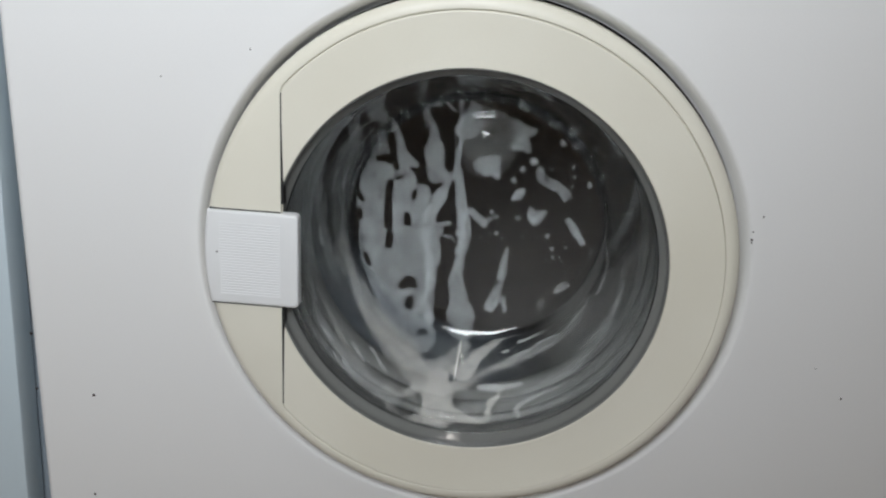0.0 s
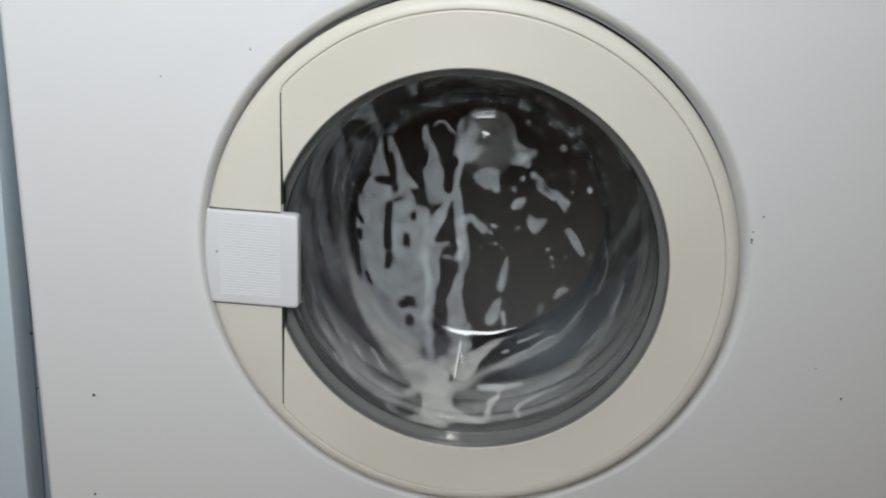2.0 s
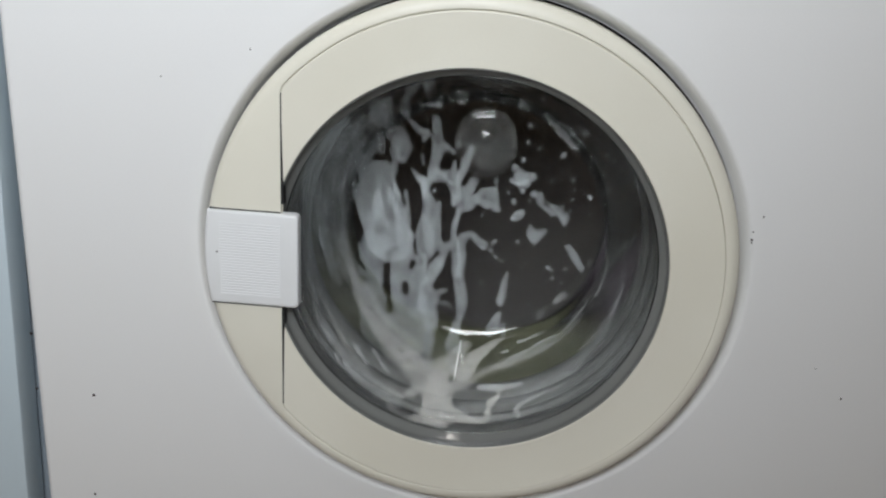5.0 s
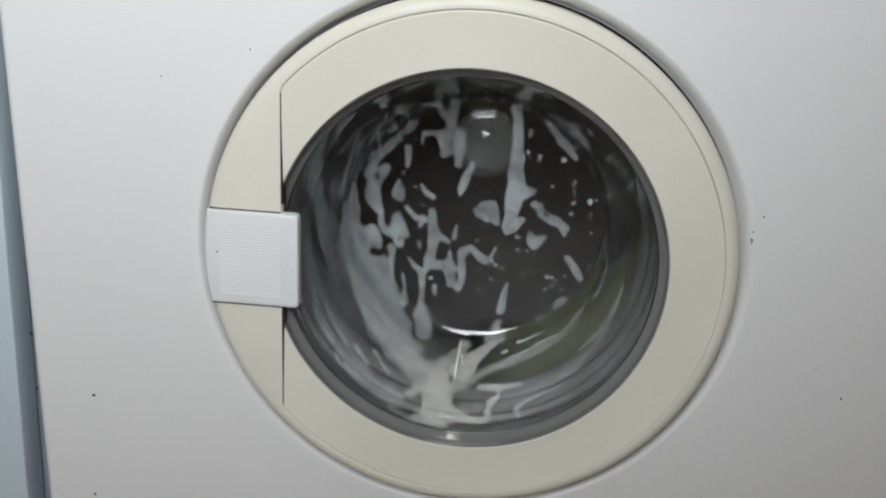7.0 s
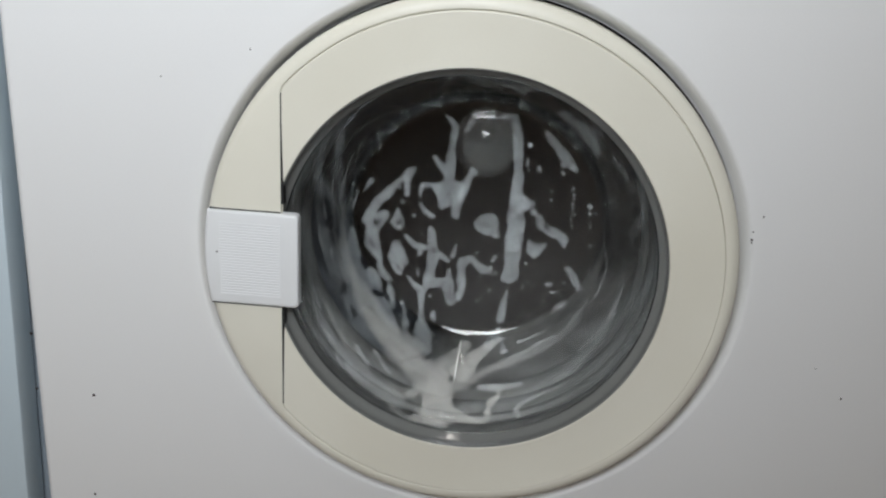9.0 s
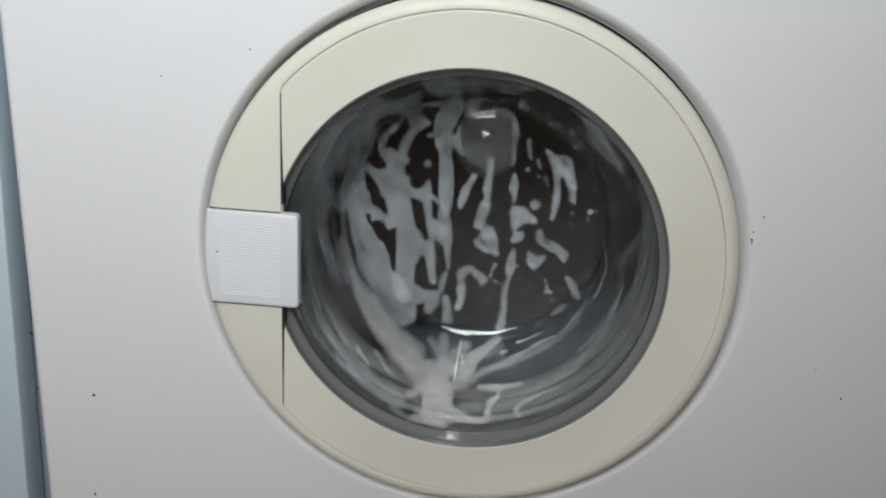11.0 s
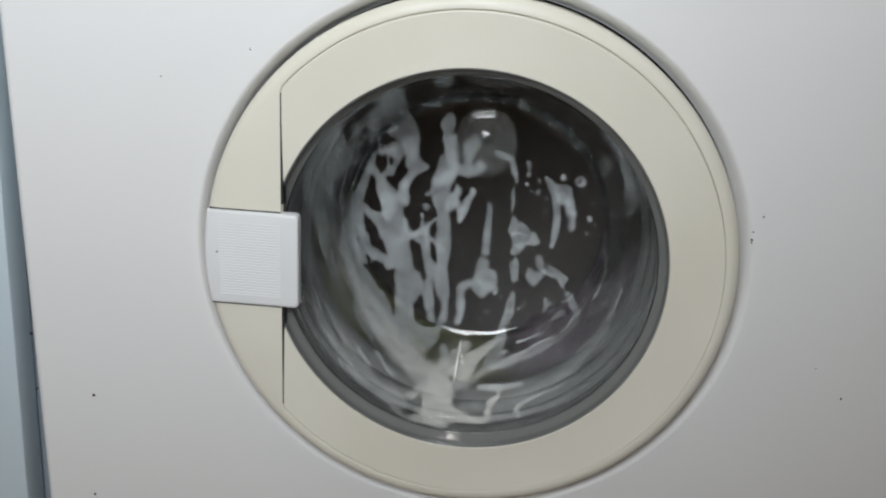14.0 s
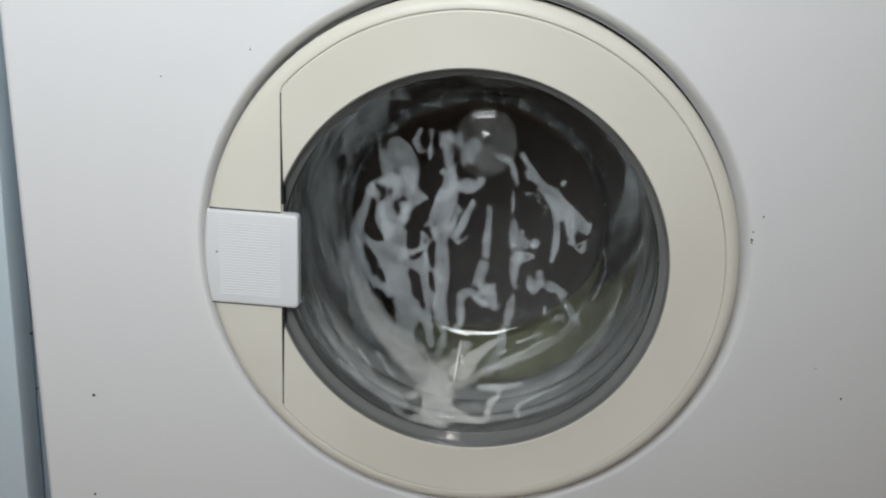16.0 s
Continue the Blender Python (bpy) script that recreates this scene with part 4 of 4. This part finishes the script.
lather("patch", FOAM, [[(-21, 5.6, 1.5), (-12.6, -3.2, 3.9), (-14.5, -17.8, 3.4)], [(4.6, 6.8, 2), (-1.9, -3.4, 2.9)], [(14.5, 4, 1.5), (30.5, 7.7, 2)]], [], [(0, -11.4, 166.8), (7.2, -11.4, 166.8), (8.3, -9.2, 80.8), (9.3, -8.9, 74.6), (11, 0.9, -181.6), (16, 0.9, -181.6)])
lather("patch", FOAM, [[(-20.1, 2.7, 5.9), (-14, 12, 4.9)], [(1.9, 4.1, 2.4), (13.4, -1.8, 2.9), (18.9, -17.2, 2.9)]], [], [(0, 5.9, 169.0), (9.49887, 5.9, 169.0), (11.1933, 8.7, 79.9), (16, 10.2, 49.7)])
lather("streak", FOAM, [[(4.6, 12, 2.9), (-0.2, 1.1, 3.9), (-4.4, -13.2, 2.4)]], [], [(0, -13, 82.2), (1.4, -12.2, 67.9), (4, -11.4, 53.1), (6.5, -10.4, 36.1), (9, -10, 28.7), (12, -9.7, 19.9), (16, -9, 1.5)])
lather("streak", FOAM, [[(-6.7, 31.8, 5.9), (-5.9, 16.1, 4.4), (-2.7, -1.9, 4.4)], [(-2.4, -8.8, 3.4), (13.3, -5.4, 5.9), (19.8, -2.6, 4.4)], [(-2.2, -11.1, 3.9), (-13.2, -18.9, 3.9)]], [], [(0, -23.8, 167.1), (12.3, -23.8, 167.1), (13.8, -20.3, 51.8), (16, -19.6, 33.7)])
lather("patch", FOAM, [[(-2.5, 20.3, 6.3), (4.7, 8.5, 9.8), (10.9, -1.6, 7.3), (14.8, -18.5, 2.4)], [(-3.9, -9.6, 4.9), (-11.6, -11.1, 2.9)], [(-10.3, 7.4, 3.4), (-2, 4.3, 4.9)]], [(9.2, -15.7, 1.5)], [(0, -68.6, 164.6), (12.6, -68.6, 164.6), (14.2, -66.5, 53.1), (16, -66.2, 36.6)])
lather("patch", FOAM, [[(-16, 18.1, 3.9), (-7.9, 7.9, 3.9), (0.8, -5.7, 6.3), (-1.1, -20.3, 4.9)], [(12, 4.6, 4.9), (12.4, -4.8, 5.9)]], [(-6.6, 10.3, 1.5)], [(0, -75.5, 166.3), (12.2, -75.5, 166.3), (13.9, -72.6, 21.5), (16, -72.2, 1.6)])
lather("patch", FOAM, [[(19, 14.4, 3.9), (26.4, 30.5, 2.9)], [(-17.9, -13.7, 3.9), (-3.3, -5.2, 2), (-2.4, 7, 1.5)], [(-0.9, -5, 2), (7.9, 5.4, 2)], [(-0, -4.9, 2), (3.5, -21.8, 2.4)], [(-16.6, 1, 2.4), (-16.7, -8.7, 3.4)]], [], [(0, -47.4, 167.1), (11.6, -47.4, 167.1), (13.6, -42.5, 3.4), (16, -41.7, -22.1)])
lather("lace", FOAM, [[(-4, 12.4, 9.8), (4.1, -12.6, 10.7)]], [], [(0, -71.3, 165.4), (13.9, -71.3, 165.4), (15.4, -68.9, 40.6), (16, -68.8, 35.1)], 0.27)
lather("lace", FOAM, [[(-22.7, 4.5, 9.8), (-0.1, 1.5, 11.7), (22.8, -6, 8.8)]], [], [(0, -26.3, 161.7), (14, -26.3, 161.7), (15.6, -23.5, 59.9), (16, -23.4, 56.3)], 0.49)
lather("drops", FOAM, [[(-1, 8.2, 2.4)], [(10.2, 10.1, 1.7)], [(0.5, 1.1, 2)], [(8.1, -2.2, 1.5)], [(-4.7, -1.8, 1.2)], [(11.6, -10.2, 1.2)], [(6, 1.5, 1)], [(-17.2, -24, 1.2)], [(-13.6, 16.8, 1)]], [], [(0, 62.6, -28.3), (4, 63.6, -42.9), (9, 64.6, -58.7), (16, 66.2, -82.8)])
lather("drops", FOAM, [[(-2.4, 12.6, 2.4)], [(-6.5, -1.6, 1.5)], [(-1.1, -1.2, 2)], [(3.8, -4.6, 1.5)], [(-13.6, -6, 1.5)], [(-11.5, -25.3, 1)], [(16.2, 12.6, 2)], [(14.8, 13, 1.5)]], [], [(0, 17.1, -9.1), (4, 17.8, -25.5), (9, 18.7, -43.1), (16, 19.9, -67.9)])
lather("drops", FOAM, [[(1.3, -7.4, 4.4)], [(-2.1, -10, 2.9)], [(4.2, -3.9, 2.9)], [(-2.2, 3, 1.5)], [(2.9, 13.5, 2.9)], [(-4.1, 4.7, 2)]], [], [(0, 30.5, 30.1), (4, 31.3, 16.2), (9, 32.1, 1.1), (16, 33.4, -21.8)])
lather("drops", FOAM, [[(-0.6, 9.4, 1.7)], [(0.6, 1.1, 1.5)], [(0, -6.8, 1.5)], [(-0.9, -16.2, 1.5)], [(13.6, -4.4, 2.9)], [(15.3, -17.3, 1.5)], [(-10.3, 27.8, 2.9)], [(-17.6, 5.8, 1.5)]], [], [(0, 73.9, 39.5), (7, 75.2, 25.8), (9, 75.5, 22.1), (16, 76.6, 7.2)])
lather("drops", FOAM, [[(-1.5, 59.1, 2)], [(7.8, 54.3, 1.7)], [(-1.2, 72.6, 2.4)], [(9.7, -25.4, 1.5)], [(2, -44.7, 1.2)], [(4, -40.6, 1)], [(-25.3, -32.2, 2.4)], [(-23.9, -26.2, 2)], [(6.3, 17.3, 3.4)], [(21.7, -43, 2.4)]], [], [(0, 35.6, 33.4), (7, 38.3, -1.6), (9, 38.6, -8.3), (16, 40.2, -35.3)])
lather("drops", FOAM, [[(5.8, 50, 1.5)], [(11.7, 48.1, 2)], [(18.2, 34.8, 1.5)], [(3.4, 63.5, 2.4)], [(-44.3, -17.7, 1)], [(-36.5, -31.8, 1.5)], [(3.5, -50.8, 1.5)], [(11.6, -53.6, 1.5)], [(25.4, -51.3, 2)]], [], [(0, 22.6, 150.3), (9.61943, 22.6, 150.3), (11.1457, 34, -1.8), (16, 35.4, -25)])
lather("patch", VEIL, [[(-5.4, -7.9, 3.4), (1, -2.4, 3.9)], [(-17.3, -16.5, 2.9), (-18, -24.1, 2.4)], [(19.1, 28.5, 2.4), (19.8, 21.3, 2)]], [], [(0, 74.3, -48.3), (16, 76.4, -78.2)])

# ---- suds on the side of the bowl: strokes of (angle in degrees, depth, half width) in mm; turn: degrees by which they creep ----
suds(FROTH, [[(262.5, 21.3, 11.8), (260.9, 42.9, 11.8), (260.1, 61.1, 9.1)], [(267.7, 22.8, 7.3), (278.3, 17.3, 2.3)], [(256.3, 11.6, 3.2), (249.2, 5.9, 1.4)]], 0)
suds(SUDS, [[(199.6, 95.9, 4.5), (216.6, 87.8, 10), (236.4, 75.3, 13.6), (252.6, 57.7, 13.6), (260.5, 42.5, 10.9)]], 3)
suds(SUDS, [[(189.1, 94.5, 6.4), (207.1, 94.1, 10.9), (225.7, 86.9, 13.6), (243.9, 77, 15.5)]], 3)
suds(SUDS, [[(223.7, 82.1, 9.1), (240.8, 72.1, 11.8), (256.4, 64.8, 13.6), (264.1, 83.5, 10), (267.8, 102.1, 7.3)]], 1)
suds(FROTH, [[(268.4, 68.8, 9.1), (275.1, 91.8, 6.8), (286.9, 112, 3.2), (298.1, 112, 1.4)]], -1)
suds(SUDS, [[(265.8, 50.6, 7.3), (277.8, 71.8, 5.9), (290.9, 79.8, 4.1), (304.1, 81, 2.7), (322.1, 83.5, 1.8)]], -1)
suds(SMEAR, [[(276.5, 54.3, 3.2), (283.8, 52.6, 3.6), (291.7, 51.9, 2.7)]], 0)
suds(FROTH, [[(279.4, 19.7, 2.3), (280.4, 34.5, 3.2), (283.6, 46.7, 2.3)]], 0)
suds(SMEAR, [[(289.9, 18.5, 2.3), (291, 29.5, 2.3), (298.9, 34.1, 1.4), (310.2, 33.1, 0.9)]], 0)
suds(SMEAR, [[(281.8, 20.1, 0.7), (291.8, 19.4, 0.6)]], 0)
suds(SMEAR, [[(287.5, 81.7, 3.2), (301.4, 90.1, 2.3), (310.7, 88.2, 1.8)]], -2)
suds(SMEAR, [[(295.5, 100.6, 1.8), (305.1, 101.2, 1.4)], [(285.9, 91.9, 2.3), (287.4, 92.8, 2.3)], [(293.5, 100.9, 2.3)]], -1)
suds(SUDS, [[(200.7, 44.9, 2.3), (212.1, 44.4, 3.2), (219.8, 40.3, 3.6), (231.4, 35.1, 4.1)]], 3)
suds(SUDS, [[(235, 32, 3.2), (240.4, 22.6, 3.6), (249.7, 10.1, 2.3)], [(243.4, 29.1, 4.1), (248.4, 29, 4.1), (254.1, 43.3, 4.5)]], 2)
suds(SMEAR, [[(225.7, 25.6, 3.2), (230.8, 21.5, 3.2)], [(221.5, 22.6, 1.8), (223.6, 19.8, 1.8)], [(214.6, 31.5, 2.3), (217.8, 31, 2.3)]], 3)
suds(SMEAR, [[(179.1, 61.9, 1.8), (187, 65.2, 2.3)], [(196.8, 40.4, 1.8), (203.7, 38.4, 1.8)], [(166.1, 63, 1.8), (174.5, 71.5, 2.3)], [(183.5, 45.1, 1.4), (187.9, 44.6, 1.4)], [(173.9, 50.6, 1.4)], [(192.2, 36, 1.4)]], 5)
suds(SUDS, [[(177.2, 85.6, 2.3), (190.3, 84.5, 3.2), (203.7, 82.5, 3.6)], [(171.3, 97.4, 2.7), (185, 99.8, 3.6)]], 5)
suds(SMEAR, [[(158.1, 90.6, 2.3), (167.4, 92.8, 2.3)], [(147.8, 85.2, 2.3), (156, 88.9, 1.8)], [(157.9, 70, 1.8), (165.2, 74.3, 1.8)], [(186, 76.1, 1.8), (192.9, 75.3, 1.8)]], 5)
suds(SMEAR, [[(138.5, 85.3, 2.7), (145.6, 87.7, 2.3)], [(129.7, 99.3, 2.7), (135, 93.6, 2.3)], [(119.3, 112, 2.3), (125.6, 110.3, 2.3)], [(104.7, 112, 1.8), (112.3, 112, 1.8)]], 4)
suds(SMEAR, [[(224.7, 44.9, 2.3), (231.5, 39.7, 2.3)], [(232, 55.2, 1.8), (240.6, 43.9, 2.3)]], 3)
suds(VEIL, [[(191.1, 41.2, 4.5), (208.5, 32.6, 6.4), (226.4, 27.4, 8.2), (246.3, 20.9, 8.2)]], 3)
suds(VEIL, [[(163.5, 52, 5.5), (185, 69.4, 7.3), (201.7, 72.1, 7.3)]], 4)
suds(VEIL, [[(147.7, 58.1, 6.4), (134, 64.2, 6.4), (119.9, 99.6, 4.5)]], 3)
suds(VEIL, [[(278.8, 35.8, 7.3), (299.3, 41, 8.2), (319, 48, 7.3), (337.4, 57.7, 6.4), (355.4, 69.6, 4.5)]], -2)
suds(VEIL, [[(282.8, 78.7, 6.4), (302.2, 83.5, 6.4), (323.4, 90, 5.5)]], -2)
suds(SMEAR, [[(356.7, 112, 1.1), (347.7, 94.9, 1.4), (334.7, 89.4, 1.8)]], -3)
suds(SMEAR, [[(365.2, 98.1, 0.9), (355.9, 86.3, 0.9)], [(362.9, 112, 0.9), (348.5, 111.4, 0.9)]], -3)
suds(SMEAR, [[(374.6, 61.1, 0.6), (358.2, 54.7, 0.7)], [(365.7, 45.6, 0.7), (352, 43.4, 0.9)], [(383.8, 67.4, 0.7), (375, 65.2, 0.7)], [(390, 75.6, 0.6), (380.3, 82.1, 0.6)]], -3)
suds(SMEAR, [[(330.7, 96.2, 1.8), (314.2, 88.1, 1.4)], [(348.5, 59.8, 1.4), (335.3, 56.2, 1.8)], [(326.7, 58.2, 1.4), (317.8, 57.5, 1.4)]], -3)
suds(SMEAR, [[(417.6, 81.5, 1.4), (409.2, 81.9, 1.4)], [(426.5, 92.2, 1.4), (433, 106.5, 1.4)]], -2)
# a lamp's thin reflection on the glass, drawn as a white strip
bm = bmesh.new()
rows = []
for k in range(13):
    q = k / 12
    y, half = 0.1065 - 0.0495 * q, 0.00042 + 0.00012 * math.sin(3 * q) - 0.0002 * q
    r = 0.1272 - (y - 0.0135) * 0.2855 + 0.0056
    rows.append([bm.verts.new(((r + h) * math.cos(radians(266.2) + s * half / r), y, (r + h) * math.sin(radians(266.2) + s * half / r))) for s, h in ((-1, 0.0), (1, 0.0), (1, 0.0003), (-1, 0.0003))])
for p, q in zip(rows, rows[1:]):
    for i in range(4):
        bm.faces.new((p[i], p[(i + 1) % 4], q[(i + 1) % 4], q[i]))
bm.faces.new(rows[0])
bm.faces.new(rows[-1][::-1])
glint_ob = tagged(new("glint_strip", mesh_of("glint_strip", bm, GLINT)), "thin straight white strip painted as the reflection of a lamp on the glass", "soap suds")
glint_ob.data.attributes.new("film", "FLOAT", "POINT").data.foreach_set("value", [1.0] * len(glint_ob.data.vertices))
glint_ob.location = (0, 0, Z0)

# ---- beside the machine: a slate strip standing in for shade and a pale blue panel that leans a little ----
bm = block(-0.372, -0.3215, 0.0265, 0.0305, 0.0, 1.2, 0.001, 1)
tagged(new("side_shade_strip", mesh_of("side_shade_strip", bm, SIDE_SHADE)), "slate grey strip standing in for the shade in the gap beside the machine", "trim", kind="structure")
bm = block(-0.80, 0.0, 0.0, 0.0250, 0.0, 1.3, 0.003, 2)
panel = tagged(new("side_board", mesh_of("side_board", bm, BLUE)), "pale blue painted board standing beside the machine", "board", kind="structure")
panel.matrix_world = pose(-0.3387, 0.0, 0.2, 0, 1.53, 0) @ pose(0, 0, -0.2)


def motions():
    for ob, rows in MOVES:
        walk(ob, rows)
    steps = 240
    for ob in SPUN + [drum]:
        walk(ob, [(16.0 * k / steps, pose(0, 0.09, Z0, 0, 360.0 / SPIN_S * 16.0 * k / steps % 360.0, 0)) for k in range(steps + 1)])


motions()
